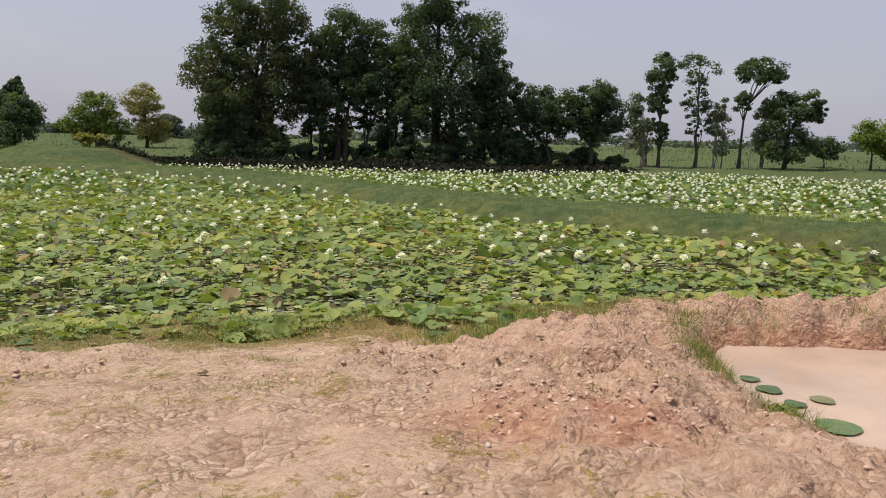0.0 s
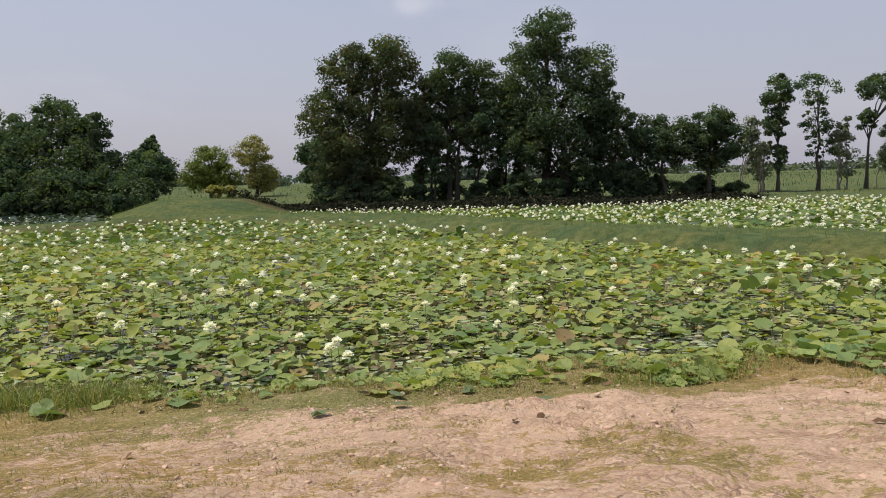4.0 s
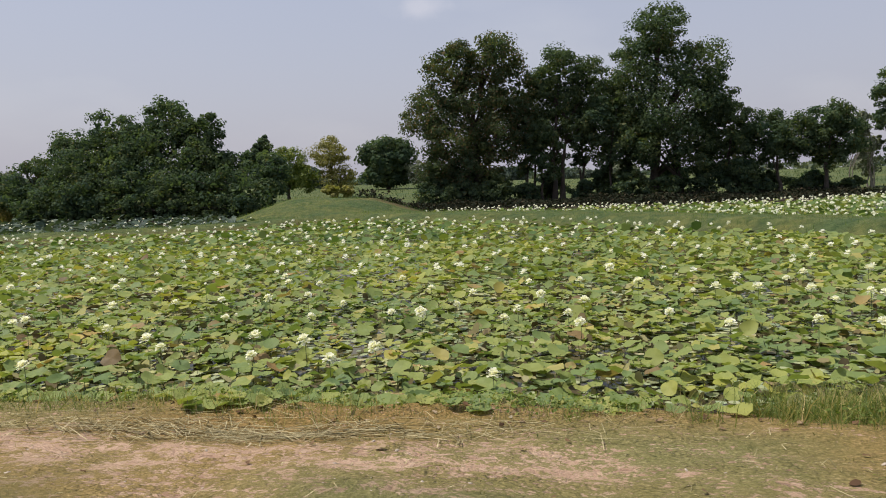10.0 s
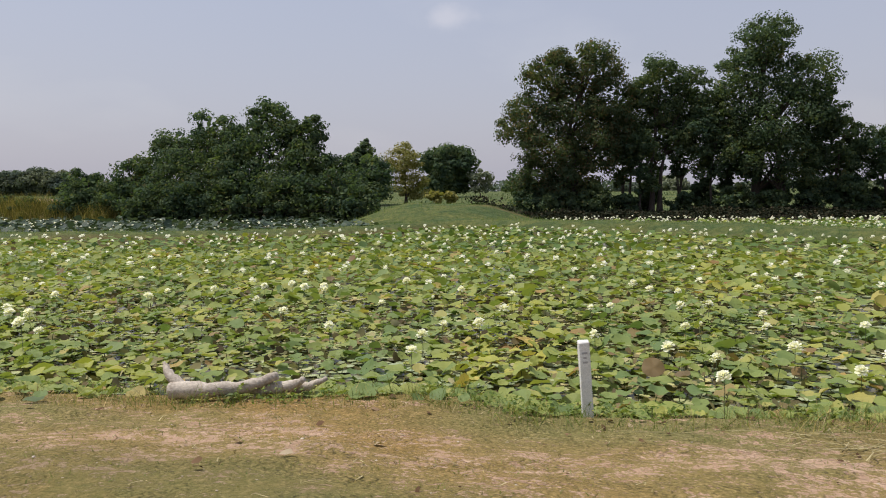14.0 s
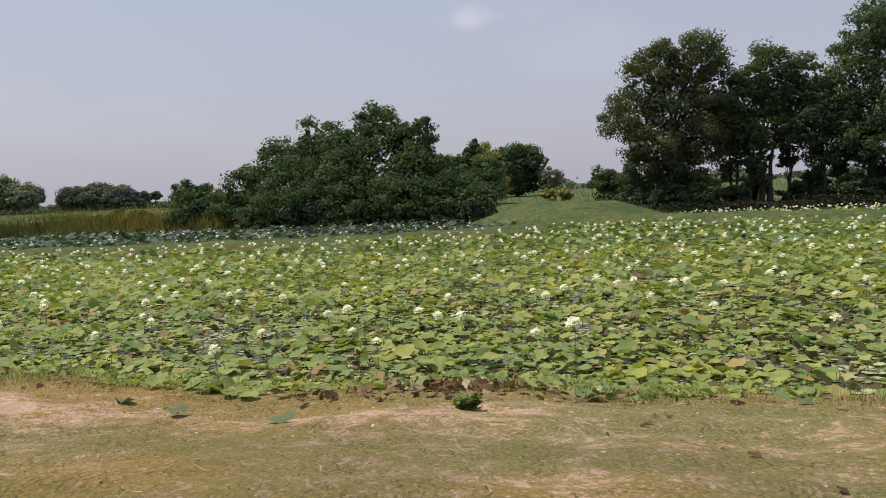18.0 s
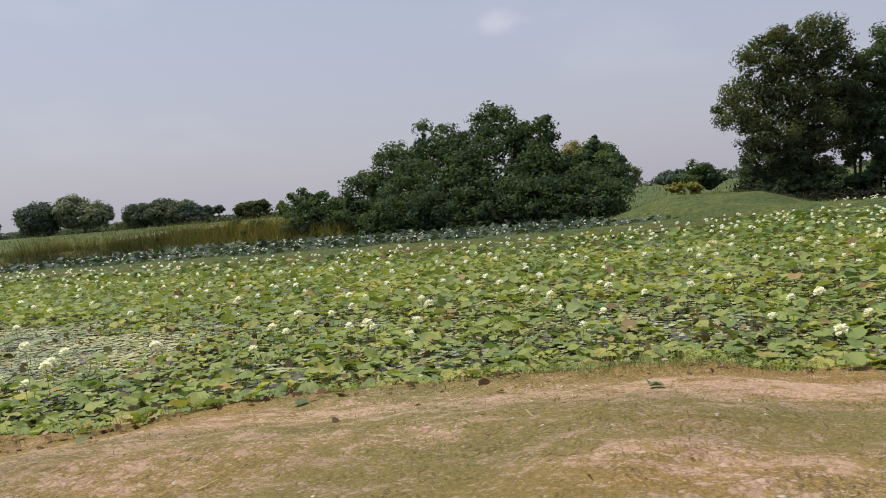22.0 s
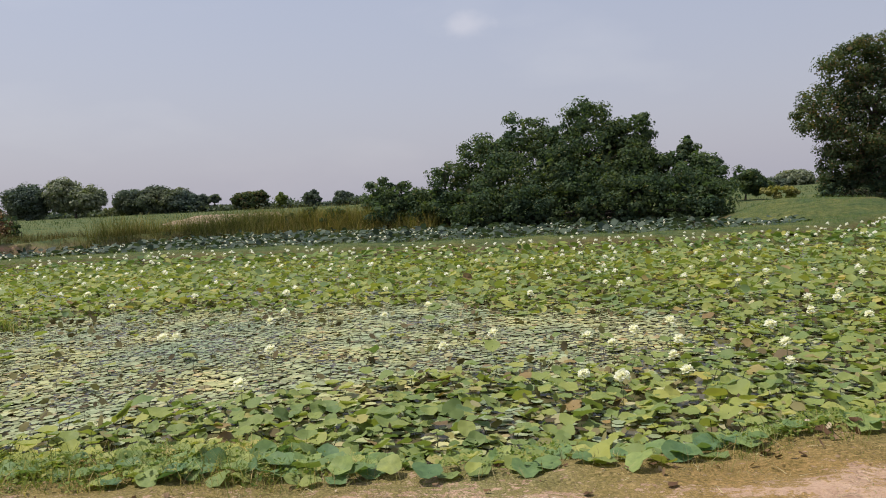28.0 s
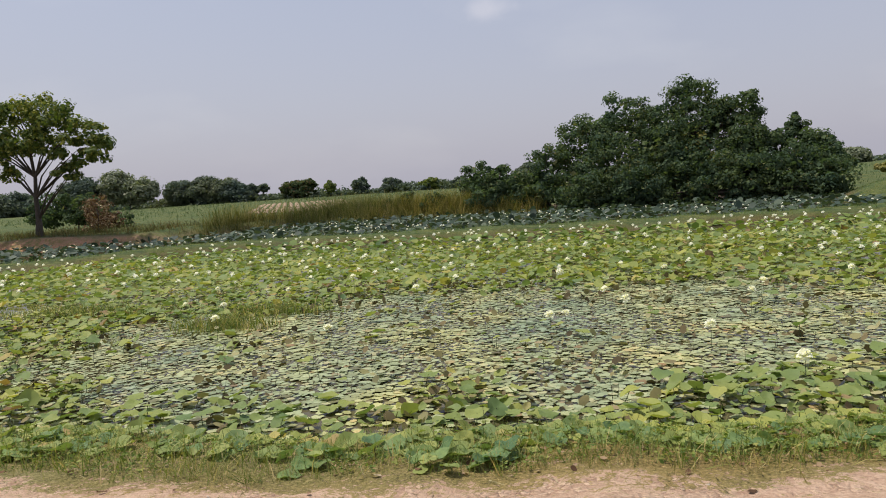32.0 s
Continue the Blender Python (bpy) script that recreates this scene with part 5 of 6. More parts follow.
for x0, x1, y0, y1, cell, chance in ((-80, 26, 15, 30, 1.15, 0.6), (-95, 45, 30, 58, 1.0, 0.62)):
    p = jitter_grid(x0, x1, y0, y1, cell)
    right = (p[:, 0] > -24) & (line_distance(p[:, 0], p[:, 1], DIKE) > 2) & (p[:, 1] > np.interp(p[:, 0], [-25, -18, -10, -3, 3.5, 9, 14, 26], [46, 43, 38, 30, 23, 19.2, 15, 8]))
    keep = in_pond(p[:, 0], p[:, 1]) & in_view(p[:, 0], p[:, 1]) & (rng.random(len(p)) < np.where(right, 0.75, chance) * (1 - 0.7 * open_water(p[:, 0], p[:, 1])))
    far_f.append(p[keep])
    again = jitter_grid(x0, x1, y0, y1, cell * 0.8)
    right = (again[:, 0] > -24) & (again[:, 1] > np.interp(again[:, 0], [-25, -18, -10, -3, 3.5, 9, 14, 26], [46, 43, 38, 30, 23, 19.2, 15, 8]))
    far_f.append(again[right & in_pond(again[:, 0], again[:, 1]) & in_view(again[:, 0], again[:, 1]) & (rng.random(len(again)) < 0.38)])
p = np.concatenate(far_f)
yaw, tilt, way = random_turns(len(p), 0.3)
v, f = scatter(small_bloom, np.column_stack([p, WATER + rng.uniform(0.30, 0.50, len(p))]), yaw, tilt, way, rng.uniform(0.075, 0.11, len(p)))
tagged(new("lotus_flowers", mesh_of("lotus_flowers", v, f, PETAL, smooth=True)), "white lotus flowers scattered over the distant ponds", "lotus flower", kind="stuff")


# ---- grass, reeds ----
def blade_template(seed):
    r = np.random.default_rng(seed)
    a, b = r.uniform(0.1, 0.35), r.uniform(0.35, 0.7)
    return np.array([(-0.04, 0, 0), (0.04, 0, 0), (-0.03, a * 0.5, 0.55), (0.03, a * 0.5, 0.55), (0, b, 1.0)]), np.array([(0, 1, 3), (0, 3, 2), (2, 3, 4)])


BLADES = [blade_template(s) for s in range(6)]


def grass(name, label, pts, low, high, mat, wide=1.0, lean=0.25, category="grass"):
    n = len(pts)
    h = low + (high - low) * rng.random(n) ** 1.5
    yaw, tilt, way = random_turns(n, lean)
    z = height(pts[:, 0], pts[:, 1]) - 0.01
    v, f = scatter(BLADES, np.column_stack([pts, z]), yaw, tilt, way, np.column_stack([np.maximum(h, 0.08) * wide, h, h]))
    return tagged(new(name, mesh_of(name, v, f, mat)), label, category, kind="stuff")


def tufts(centres, per, spread):
    p = np.repeat(centres, per, 0)
    return p + rng.normal(0, spread, p.shape)


# thin turf on the shoulder
p = jitter_grid(-58, 6, 0.2, 9, 0.21)
d = shore(p[:, 0]) - p[:, 1]
patch = wave(p[:, 0], p[:, 1], 1.3, 71) * 0.6 + wave(p[:, 0], p[:, 1], 0.4, 72) * 0.4
bare = step(-6.5, -2.5, p[:, 0]) * step(0.9, 1.7, d)
keep = (d > 0.1) & (line_distance(p[:, 0], p[:, 1], BERM) > 1.3) & ((p[:, 0] < 2.4) | (p[:, 1] > 7.6)) & (patch > 0.42 + 0.22 * bare)
grass("short_turf", "thin dry grass growing in patches on the clay", tufts(p[keep], 5, 0.09), 0.012, 0.042, DRYGRASS, 0.9, 1.1)
keep &= patch > 0.58
grass("short_turf", "low green weeds on the clay shoulder", tufts(p[keep], 7, 0.07), 0.012, 0.05, GRASS, 0.9, 1.0)
p = jitter_grid(-7, 6, 0.3, 8.5, 0.14)
d = shore(p[:, 0]) - p[:, 1]
patch = wave(p[:, 0] * 0.6, p[:, 1], 0.45, 77) * 0.7 + wave(p[:, 0], p[:, 1], 0.18, 78) * 0.3
keep = (d > 0.5) & ((p[:, 0] < 2.9) | (p[:, 1] > 7.2)) & (patch > 0.60)
grass("short_turf", "sparse green weeds on the bare clay", tufts(p[keep], 22, 0.06), 0.012, 0.05, GRASS, 0.6, 0.8)
# rim of the pond
p = jitter_grid(-58, 4, 1.2, 10.5, 0.13)
off = p[:, 1] - shore(p[:, 0])
keep = (off > -0.75) & (off < 1.3) & (rng.random(len(p)) < np.where(p[:, 0] > -4, 0.6 * (off > -0.4), 0.75 * np.exp(-((off + 0.1) / 0.33) ** 2))) & (wave(p[:, 0], p[:, 1], 1.6, 73) > 0.3)
short = (off > -1.0) & (off < 0.1) & (p[:, 0] < -3) & (p[:, 0] > -45) & (rng.random(len(p)) < 0.75)
grass("bank_grass", "short olive-brown grass on the edge of the bank", tufts(p[short], 5, 0.06), 0.012, 0.05, DRYGRASS, 0.8, 0.9)
grass("bank_grass", "yellow-green grass fringe along the water's edge", tufts(p[keep], 9, 0.07), 0.03, 0.17, DRYGRASS, 0.5, 0.7)
keep = (off > -0.55) & (off < 0.35) & (rng.random(len(p)) < 0.8) & (p[:, 0] > -45) & (wave(p[:, 0], 0.5 * p[:, 1], 0.9, 80) > 0.48)
grass("bank_grass", "uneven green tufts among the leaves on the bank", tufts(p[keep], 9, 0.06), 0.05, 0.24, GRASS, 0.4, 0.6)
keep = (off > -0.35) & (off < 1.0) & (rng.random(len(p)) < 0.85) & (p[:, 0] < -44.5)
grass("bank_grass", "fresh green grass fringe at the end of the pond", tufts(p[keep], 14, 0.07), 0.05, 0.26, GRASS, 0.4, 0.55)
p = jitter_grid(-6, 3.2, 6.6, 10.4, 0.10)
off = p[:, 1] - shore(p[:, 0])
keep = (off > -0.3) & (off < 1.25) & (wave(p[:, 0], p[:, 1], 0.8, 74) > 0.25)
grass("bank_grass", "yellowing grass on the low wet shelf", tufts(p[keep], 12, 0.06), 0.03, 0.14, DRYGRASS, 0.5, 0.7)
p = jitter_grid(-57, 0, 1.3, 9.0, 0.18)
off = p[:, 1] - shore(p[:, 0])
keep = (off > -0.3) & (off < 0.95) & (wave(p[:, 0], p[:, 1], 0.7, 75) > 0.3 + 0.28 * step(-46, -43, p[:, 0]))
p = tufts(p[keep], 14, 0.07)
yaw, tilt, way = random_turns(len(p), 0.7)
v, f = scatter(LEAVES, np.column_stack([p, height(p[:, 0], p[:, 1]) + 0.02 + 0.13 * rng.random(len(p)) ** 1.5]), yaw, tilt, way, rng.uniform(0.02, 0.055, len(p)))
tagged(new("bank_weeds", mesh_of("bank_weeds", v, f, WEED)), "low leafy green weeds covering the bank", "weeds", kind="stuff")
# taller stands
p = np.column_stack([rng.uniform(-10.4, -6.7, 1500), rng.normal(0, 1, 1500)])
p[:, 1] = 6.45 + 0.28 * p[:, 1] * (1 - 0.6 * np.abs((p[:, 0] + 8.6) / 1.9) ** 2) + 0.18 * (p[:, 0] + 8.6)
p = p[wave(p[:, 0], p[:, 1], 0.5, 76) > 0.22]
grass("tall_grass", "clump of tall green grass at the pond edge", tufts(p, 6, 0.09), 0.06, 0.36, GRASS, 0.3, 0.6)
for gx_, gy_, gw, gd, n in ((-55.9, 9.8, 0.5, 0.25, 170), (-55.6, 11.4, 0.6, 0.2, 120), (-61.5, 11.9, 1.2, 0.3, 220)):
    p = np.column_stack([rng.normal(gx_, gw, n), rng.normal(gy_, gd, n)])
    p = tufts(p, 8, 0.12)
    h_ = rng.uniform(0.12, 0.42, len(p))
    yaw, tilt, way = random_turns(len(p), 0.35)
    v, f = scatter(BLADES, np.column_stack([p, np.full(len(p), WATER - 0.02)]), yaw, tilt, way, np.column_stack([0.5 * h_, h_, h_]))
    tagged(new("tall_grass", mesh_of("tall_grass", v, f, GRASS)), "stand of yellow-green water grass in the pond", "grass", kind="stuff")
p = np.column_stack([rng.normal(1.35, 0.42, 700), rng.normal(7.0, 0.25, 700)])
grass("tall_grass", "tuft of green grass below the clay heap", tufts(p, 6, 0.06), 0.05, 0.22, GRASS, 0.35, 0.5)
p = np.concatenate([np.column_stack([rng.normal(2.95, 0.12, 520), rng.normal(6.1, 0.42, 520)]), np.column_stack([rng.normal(3.0, 0.08, 260), rng.uniform(4.3, 5.0, 260)]), np.column_stack([rng.uniform(3.0, 6.6, 700), rng.normal(7.05, 0.12, 700)])])
p = p[wave(p[:, 0], p[:, 1], 0.5, 79) > 0.35]
grass("tall_grass", "green grass hanging on the pit's rim", tufts(p, 5, 0.06), 0.03, 0.14, GRASS, 0.45, 0.7)
# dikes and mound
p = jitter_grid(-80, 30, 7, 58, 0.36)
k = np.minimum(line_distance(p[:, 0], p[:, 1], DIKE) / 2.3, line_distance(p[:, 0], p[:, 1], STRIP) / 1.5)
keep = ((k < 1) | (np.hypot((p[:, 0] + 26) / 7.5, (p[:, 1] - 50) / 6.5) < 1.1)) & (height(p[:, 0], p[:, 1]) > WATER) & in_view(p[:, 0], p[:, 1])
grass("dike_grass", "rough green grass covering the low dikes", tufts(p[keep], 7, 0.14), 0.06, 0.26, DIKE_GRASS, 0.6, 0.6)
# reeds on the left bank
p = np.column_stack([rng.uniform(-75.5, -53, 3300), rng.normal(0, 1, 3300)])
p[:, 1] = far_shore(p[:, 0]) + 1.6 + 1.1 * p[:, 1]
tall = rng.random(len(p)) < wave(p[:, 0], 0 * p[:, 0], 3, 81) + 0.35
grass("reeds", "tall brown and green reeds on the far bank", tufts(p[tall], 6, 0.16), 0.4, 1.8, REED, 0.25, 0.2, "reeds")
grass("reeds", "low rushes on the far bank", tufts(p[~tall], 6, 0.2), 0.4, 1.2, REED, 0.3, 0.25, "reeds")
p = np.column_stack([rng.uniform(-76, -50, 2600), rng.normal(0, 1.3, 2600)])
p[:, 1] = far_shore(p[:, 0]) + 1.2 + p[:, 1]
grass("bank_grass", "dry brown grass on the far bank", tufts(p, 4, 0.2), 0.2, 0.6, REED, 0.5, 0.3)
p = np.column_stack([rng.uniform(-104, -68, 3200), 7.0 * rng.random(3200) ** 1.3])
p[:, 1] += far_shore(p[:, 0]) + 0.5 + 0.9 * (p[:, 0] < -77)
p = p[wave(p[:, 0], p[:, 1], 1.8, 82) > 0.25]
grass("bank_grass", "brown dying weeds on the left bank", tufts(p, 4, 0.2), 0.15, 0.65, BROWN_WEED, 0.6, 0.4)
# crop fields behind
rows = np.arange(64, 150, 1.1)
px_ = rng.uniform(-150, 60, 7000)
py_ = rng.choice(rows, 7000) + rng.normal(0, 0.1, 7000)
keep = ~((px_ > -76.0 - 0.455 * (py_ - 46)) & (px_ < -61.5 - 0.455 * (py_ - 46)) & (py_ > 54) & (py_ < 110)) & (py_ > far_shore(px_) + 6)
grass("field_crop", "green crop rows on the flat fields", tufts(np.column_stack([px_[keep], py_[keep]]), 2, 0.25), 0.2, 0.5, CROP, 1.8, 0.4, "crop")

# ploughed field with furrows running away from the pond
ridges = []
for i in range(15):
    line = []
    for j in range(14):
        y_ = 64 + 43 * j / 13
        x_ = -75.5 + 0.95 * i - 0.455 * (y_ - 46) + 0.08 * math.sin(3 * j + i)
        line.append((x_, y_, float(height(np.array([x_]), np.array([y_]))[0]) - 0.24))
    ridges.append(tube(line, [0.37] * 14, 8))
v, f = join(ridges)
tagged(new("plough_ridges", mesh_of("plough_ridges", v, f, FURROW, smooth=True)), "pale bare furrows of a ploughed field", "furrows", kind="stuff")

# ---- clods, stones, litter ----
def rock_template(seed):
    bm = bmesh.new()
    bmesh.ops.create_icosphere(bm, subdivisions=1, radius=1)
    r = np.random.default_rng(seed)
    for q in bm.verts:
        q.co *= r.uniform(0.45, 1.35)
        q.co.z *= 0.5
        q.co.x *= 1.25
    v, f = np.array([tuple(q.co) for q in bm.verts]), np.array([[w.index for w in q.verts] for q in bm.faces])
    bm.free()
    return v, f


ROCKS = [rock_template(s) for s in range(6)]


def stones(name, label, pts, low, high, mat):
    n = len(pts)
    s = low + (high - low) * rng.random(n) ** 2.5
    yaw, tilt, way = random_turns(n, 0.5)
    v, f = scatter(ROCKS, np.column_stack([pts, height(pts[:, 0], pts[:, 1]) - 0.2 * s]), yaw, tilt, way, s)
    return tagged(new(name, mesh_of(name, v, f, mat)), label, "stones", kind="stuff")


p = np.column_stack([rng.uniform(-7, 6, 9000), rng.uniform(0.5, 8.8, 9000)])
keep = (shore(p[:, 0]) - p[:, 1] > 0.4) & ((p[:, 0] < 3.0) | (p[:, 1] > 7.1)) & (rng.random(len(p)) < 0.08 + 0.8 * step(0.55, 0.75, wave(p[:, 0] * 0.7, p[:, 1], 0.7, 91)))
stones("clay_clods", "crumbled lumps of dry pink clay", p[keep], 0.004, 0.030, CLOD)
p = np.column_stack([rng.normal(0, 0.45, 1800), rng.uniform(0, 1, 1800)])
bx_ = np.interp(p[:, 1], np.linspace(0, 1, len(BERM)), [b[0] for b in BERM]) + p[:, 0]
by_ = np.interp(p[:, 1], np.linspace(0, 1, len(BERM)), [b[1] for b in BERM]) + rng.normal(0, 0.3, 1800)
bx_ = np.concatenate([bx_, rng.normal(1.45, 0.55, 1500)])
by_ = np.concatenate([by_, rng.normal(3.75, 0.38, 1500)])
keep = height(bx_, by_) > 0.2
stones("clay_clods", "broken clods on the dug clay heap", np.column_stack([bx_, by_])[keep][::2], 0.006, 0.024, CLOD)
p = np.column_stack([rng.uniform(-58, 5, 1800), rng.uniform(0.3, 6.2, 1800)])
keep = shore(p[:, 0]) - p[:, 1] > 0.7
stones("pebbles", "small pale stones on the road shoulder", p[keep], 0.004, 0.022, PEBBLE)


def litter_template(seed):
    r = np.random.default_rng(seed)
    v, f = lotus_template(8, 1, seed * 1.3)
    v = v * np.array([1, r.uniform(0.4, 0.8), 1])
    v[:, 2] = 0.05 + 0.5 * np.abs(r.normal(0, 0.5, len(v)))
    return v, f


LITTER = [litter_template(s) for s in range(6)]
p = jitter_grid(-58, 2, 0.5, 9, 0.24)
off = p[:, 1] - shore(p[:, 0])
keep = (off > -3.5) & (off < 0.4) & (rng.random(len(p)) < (0.14 + 0.75 * np.exp(-((off + 0.2) / 0.45) ** 2)) * (0.3 + wave(p[:, 0], 0 * p[:, 0], 2.0, 95)))
p = p[keep]
yaw, tilt, way = random_turns(len(p), 0.4)
v, f = scatter(LITTER, np.column_stack([p, height(p[:, 0], p[:, 1]) + 0.01]), yaw, tilt, way, 0.010 + 0.042 * rng.random(len(p)) ** 2)
tagged(new("dead_leaves", mesh_of("dead_leaves", v, f, DRY_LEAF, smooth=True)), "curled brown dead lotus leaves along the edge", "leaf litter", kind="stuff")
wilt = [mesh_of("wilted_leaf", *litter_template(20 + s), WILTED, smooth=True) for s in range(4)]
for i, (lx, ly, r) in enumerate([(-2.77, 5.73, 0.13), (-3.46, 6.84, 0.13), (-3.9, 5.63, 0.12), (-4.49, 5.3, 0.11), (-4.1, 6.5, 0.17), (-27.2, 4.54, 0.16), (-28.4, 5.02, 0.19), (-29.4, 5.7, 0.14), (-35.2, 5.26, 0.14), (-36.1, 3.18, 0.12), (-23.0, 5.9, 0.13), (-31.6, 4.9, 0.13), (0.59, 7.41, 0.14), (-21.3, 6.45, 0.18)]):
    ob = tagged(new("wilted_leaf", wilt[i % 4]), "wilted dark green lotus leaf lying on the clay", "leaf", "wilted leaves on the bank")
    ob.matrix_world = pose(lx, ly, float(height(np.array([lx]), np.array([ly]))[0]) + 0.005, 0, 0, 77 * i) @ Matrix.Diagonal((0.75 * r, 0.75 * r, 0.9 * r, 1))
# heap of withered leaves at the edge
n = 330
p = np.column_stack([np.concatenate([rng.normal(-26.2, 0.7, n - 130), rng.normal(-36.8, 2.2, 130)]), rng.normal(-0.12, 0.26, n)])
p[:, 1] += shore(p[:, 0]) - 0.25
yaw, tilt, way = random_turns(n, 1.0)
v, f = scatter(LITTER, np.column_stack([p, height(p[:, 0], p[:, 1]) + rng.uniform(0.0, 0.07, n)]), yaw, tilt, way, rng.uniform(0.02, 0.075, n))
tagged(new("dead_leaves", mesh_of("dead_leaves", v, f, DRY_LEAF, smooth=True)), "heap of withered brown lotus leaves at the edge", "leaf litter", kind="stuff")
# straw spread by the post
n = 650
a = rng.uniform(0, 6.283, n)
c = np.column_stack([rng.normal(-14.0, 1.2, n), rng.normal(5.3, 0.25, n)])
d = np.column_stack([np.cos(a), np.sin(a) * 0.6]) * rng.uniform(0.08, 0.35, n)[:, None]
p, q = c - d, c + d
v, f = stalks(np.column_stack([p, height(p[:, 0], p[:, 1]) + rng.uniform(0.01, 0.05, n)]), np.column_stack([q, height(q[:, 0], q[:, 1]) + rng.uniform(0.01, 0.05, n)]), 0.0035)
tagged(new("straw", mesh_of("straw", v, f, STRAW)), "loose pale straw spread on the bank", "straw", kind="stuff")

n = 2200
a = rng.uniform(0, 6.283, n)
c = np.column_stack([rng.uniform(-57, 4, n), rng.uniform(0.2, 7.4, n)])
c = c[(shore(c[:, 0]) - c[:, 1] > 0.2) & (c[:, 0] < -7)]
n = len(c)
d = np.column_stack([np.cos(a[:n]), np.sin(a[:n])]) * rng.uniform(0.015, 0.09, n)[:, None]
p, q = c - d, c + d
v, f = stalks(np.column_stack([p, height(p[:, 0], p[:, 1]) + rng.uniform(0.004, 0.02, n)]), np.column_stack([q, height(q[:, 0], q[:, 1]) + rng.uniform(0.004, 0.02, n)]), 0.0035)
tagged(new("straw", mesh_of("straw", v, f, STRAW)), "short bits of dry straw strewn over the shoulder", "straw", kind="stuff")

# ---- post, log, weed ----
def ground_at(x, y):
    return float(height(np.array([x]), np.array([y]))[0])


def boundary_post(x, y, tall):
    bm = bmesh.new()
    bmesh.ops.create_cube(bm, size=1)
    for q in bm.verts:
        q.co = Vector((q.co.x * 0.10, q.co.y * 0.10, (q.co.z + 0.5) * (tall + 0.25) - 0.25))
    bmesh.ops.bevel(bm, geom=bm.edges[:], offset=0.010, segments=2, affect="EDGES", profile=0.6)
    bmesh.ops.subdivide_edges(bm, edges=[e for e in bm.edges if abs(e.verts[0].co.z - e.verts[1].co.z) > 0.3], cuts=5)
    for q in bm.verts:
        q.co += Vector((rng.normal(0, 0.0018), rng.normal(0, 0.0018), rng.normal(0, 0.0015)))
    me = bpy.data.meshes.new("concrete_post")
    bm.to_mesh(me)
    bm.free()
    me.materials.append(CONCRETE)
    ob = tagged(new("concrete_post", me), "leaning pale concrete boundary post at the pond edge", "post")
    ob.matrix_world = pose(x, y, ground_at(x, y), 2.0, -4.0, 6)
    for k, (w, z) in enumerate(((0.05, 0.86), (0.03, 0.80), (0.045, 0.74))):
        bar = bmesh.new()
        bmesh.ops.create_cube(bar, size=1)
        for q in bar.verts:
            q.co = Vector((q.co.x * w, q.co.y * 0.003 - 0.0515, q.co.z * 0.018 + tall * z))
        me = bpy.data.meshes.new("mark")
        bar.to_mesh(me)
        bar.free()
        me.materials.append(MARK)
        part("mark", me, ob, "faint dark painted mark")
    return ob


boundary_post(-17.86, 6.634, 0.73)


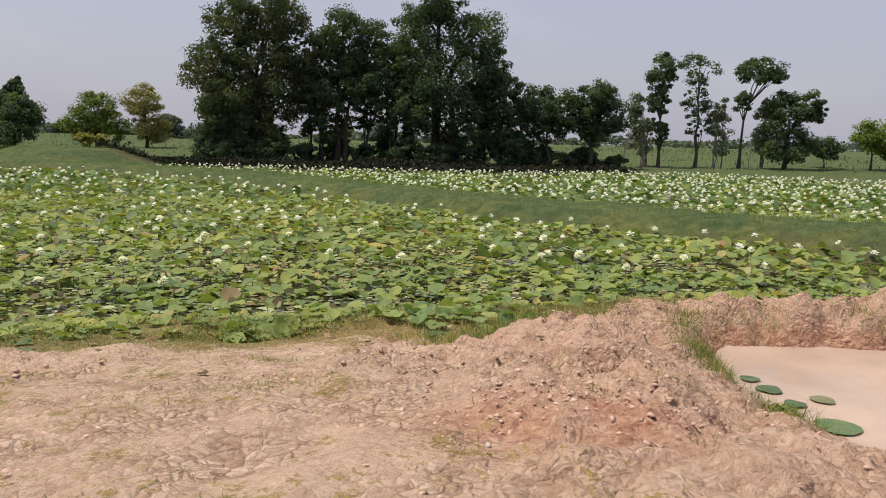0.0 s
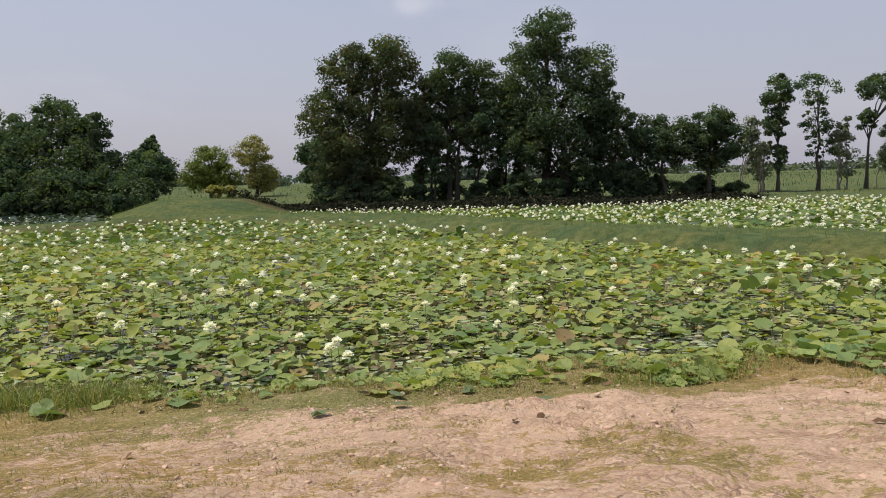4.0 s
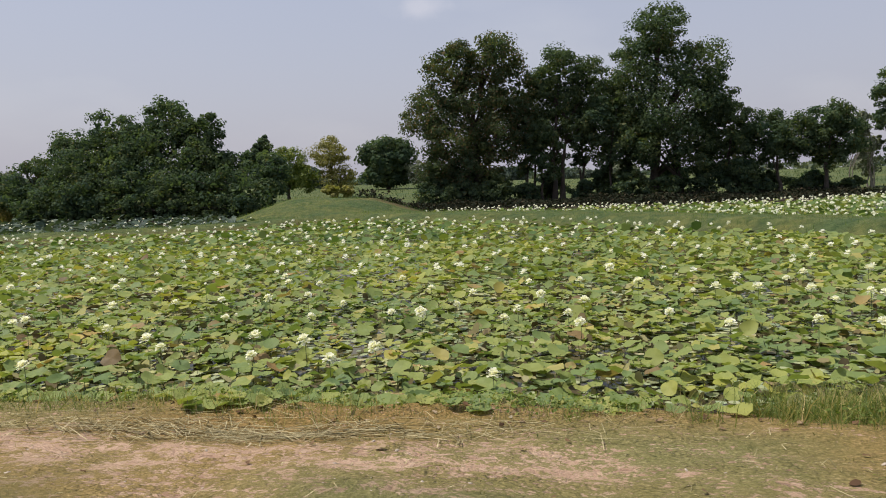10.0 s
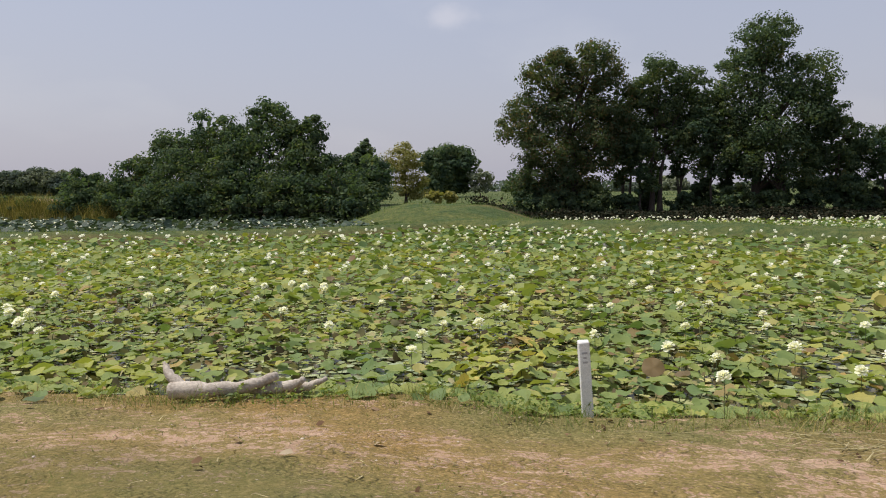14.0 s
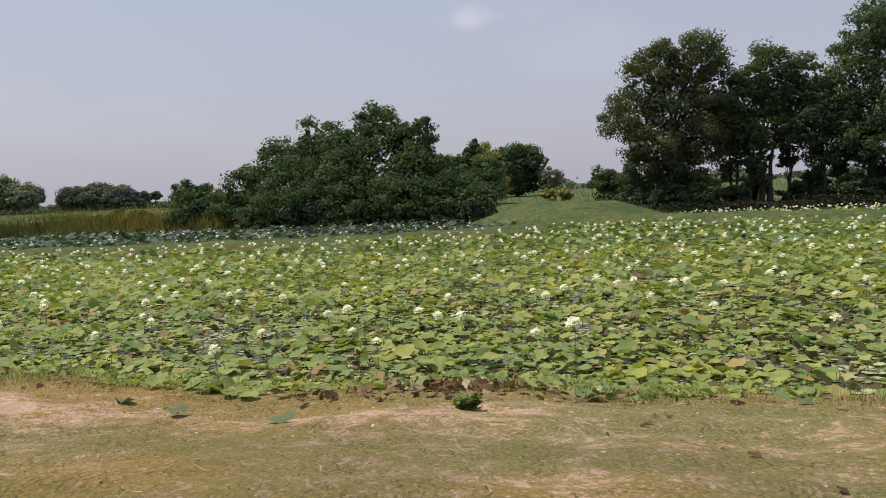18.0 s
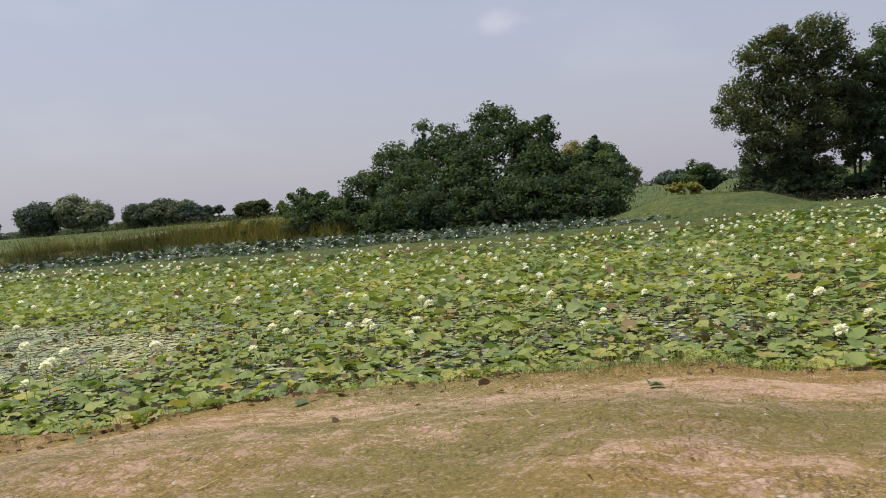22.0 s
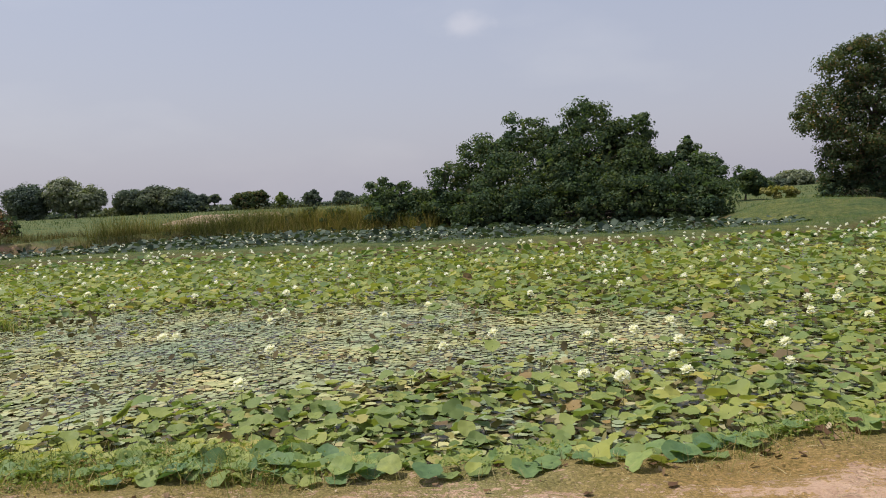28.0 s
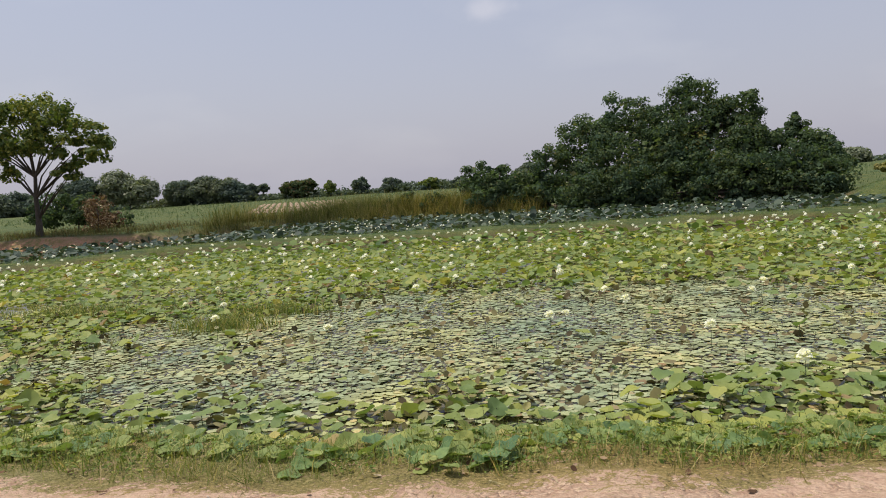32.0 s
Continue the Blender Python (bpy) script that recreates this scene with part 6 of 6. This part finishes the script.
def driftwood():
    root = new("fallen_log")
    root.matrix_world = pose(-21.24, 6.52, ground_at(-21.24, 6.52) - 0.01, 0, 0, 9)
    limbs = ([(-1.15, 0.05, 0.10), (-0.5, -0.02, 0.13), (0.1, 0.0, 0.15), (0.62, 0.06, 0.27)], [0.11, 0.12, 0.105, 0.065]), \
            ([(0.1, 0.12, 0.10), (0.55, 0.1, 0.10), (0.85, 0.06, 0.13), (1.05, 0.02, 0.24)], [0.10, 0.10, 0.085, 0.05]), \
            ([(0.75, 0.15, 0.09), (1.1, 0.12, 0.11), (1.42, 0.1, 0.22)], [0.085, 0.075, 0.035]), \
            ([(-1.0, 0.05, 0.14), (-1.25, 0.15, 0.3), (-1.35, 0.2, 0.42)], [0.08, 0.06, 0.02])
    for i, (pts, rad) in enumerate(limbs):
        fine, rr = [], []
        for a in range(len(pts) - 1):
            for k in range(4):
                fine.append(Vector(pts[a]).lerp(Vector(pts[a + 1]), k / 4) + Vector((0, rng.normal(0, 0.008), rng.normal(0, 0.010))))
                rr.append((rad[a] * (1 - k / 4) + rad[a + 1] * k / 4) * rng.uniform(0.9, 1.1))
        fine.append(Vector(pts[-1]))
        rr.append(rad[-1])
        v, f = tube([(q.x * 0.6, q.y, q.z * 0.8) for q in fine], [0.62 * q * (1.25 if q_.x < -0.6 else 1) for q, q_ in zip(rr, fine)], 9)
        part("log_trunk" if i == 0 else "branch_stub", mesh_of("limb", v, f, DEADWOOD, smooth=True), root)
    return tagged(root, "bleached dead log with broken stubs at the water's edge", "log")


driftwood()


def weed(x, y, size):
    root = new("weed")
    root.location = (x, y, ground_at(x, y))
    pieces, tips = [], []
    for k in range(14):
        a = rng.uniform(0, 6.283)
        e = Vector((math.cos(a) * size * 0.6, math.sin(a) * size * 0.5, size * rng.uniform(0.4, 0.8)))
        pieces.append(tube([(0, 0, -0.02), e * 0.5 + Vector((0, 0, 0.03)), e], [0.006, 0.004, 0.002], 4))
        tips += [e * s for s in (0.45, 0.6, 0.75, 0.9, 1.0)]
    v, f = join(pieces)
    part("stem", mesh_of("weed_stem", v, f, STALK), root)
    p = np.array([tuple(t) for t in tips for _ in range(7)]) + rng.normal(0, 0.16 * size, (len(tips) * 7, 3))
    p[:, 2] = np.maximum(p[:, 2], 0.01)
    yaw, tilt, way = random_turns(len(p), 0.6)
    v, f = scatter(LEAVES, p, yaw, tilt, way, rng.uniform(0.025, 0.055, len(p)))
    part("foliage", mesh_of("weed_foliage", v, f, TREE_LIME), root)
    return tagged(root, "small bushy green weed on the shoulder", "weed")


weed(-22.0, 3.45, 0.21)
weed(-25.8, 5.1, 0.14)
weed(-29.75, 2.0, 0.07)
weed(3.15, 5.0, 0.13)

# pads in the muddy pit
pv, pf = lotus_template(18, 2, 2.0)
big_pad = mesh_of("pit_pad", pv * np.array([1, 1, 0.15]), pf, PIT_LEAF, smooth=True)
for k, (px, py, r) in enumerate(((3.25, 5.82, 0.08), (3.3, 5.56, 0.10), (3.36, 5.24, 0.08), (3.62, 5.35, 0.09), (3.45, 4.8, 0.15), (3.42, 4.36, 0.10))):
    ob = tagged(new("floating_pad", big_pad), "flat lotus pad floating on muddy water", "lotus leaf", "pads in the pit")
    ob.matrix_world = pose(px, py, PIT_WATER + 0.015, 0, 0, 60 * k) @ Matrix.Diagonal((r, r, r, 1))
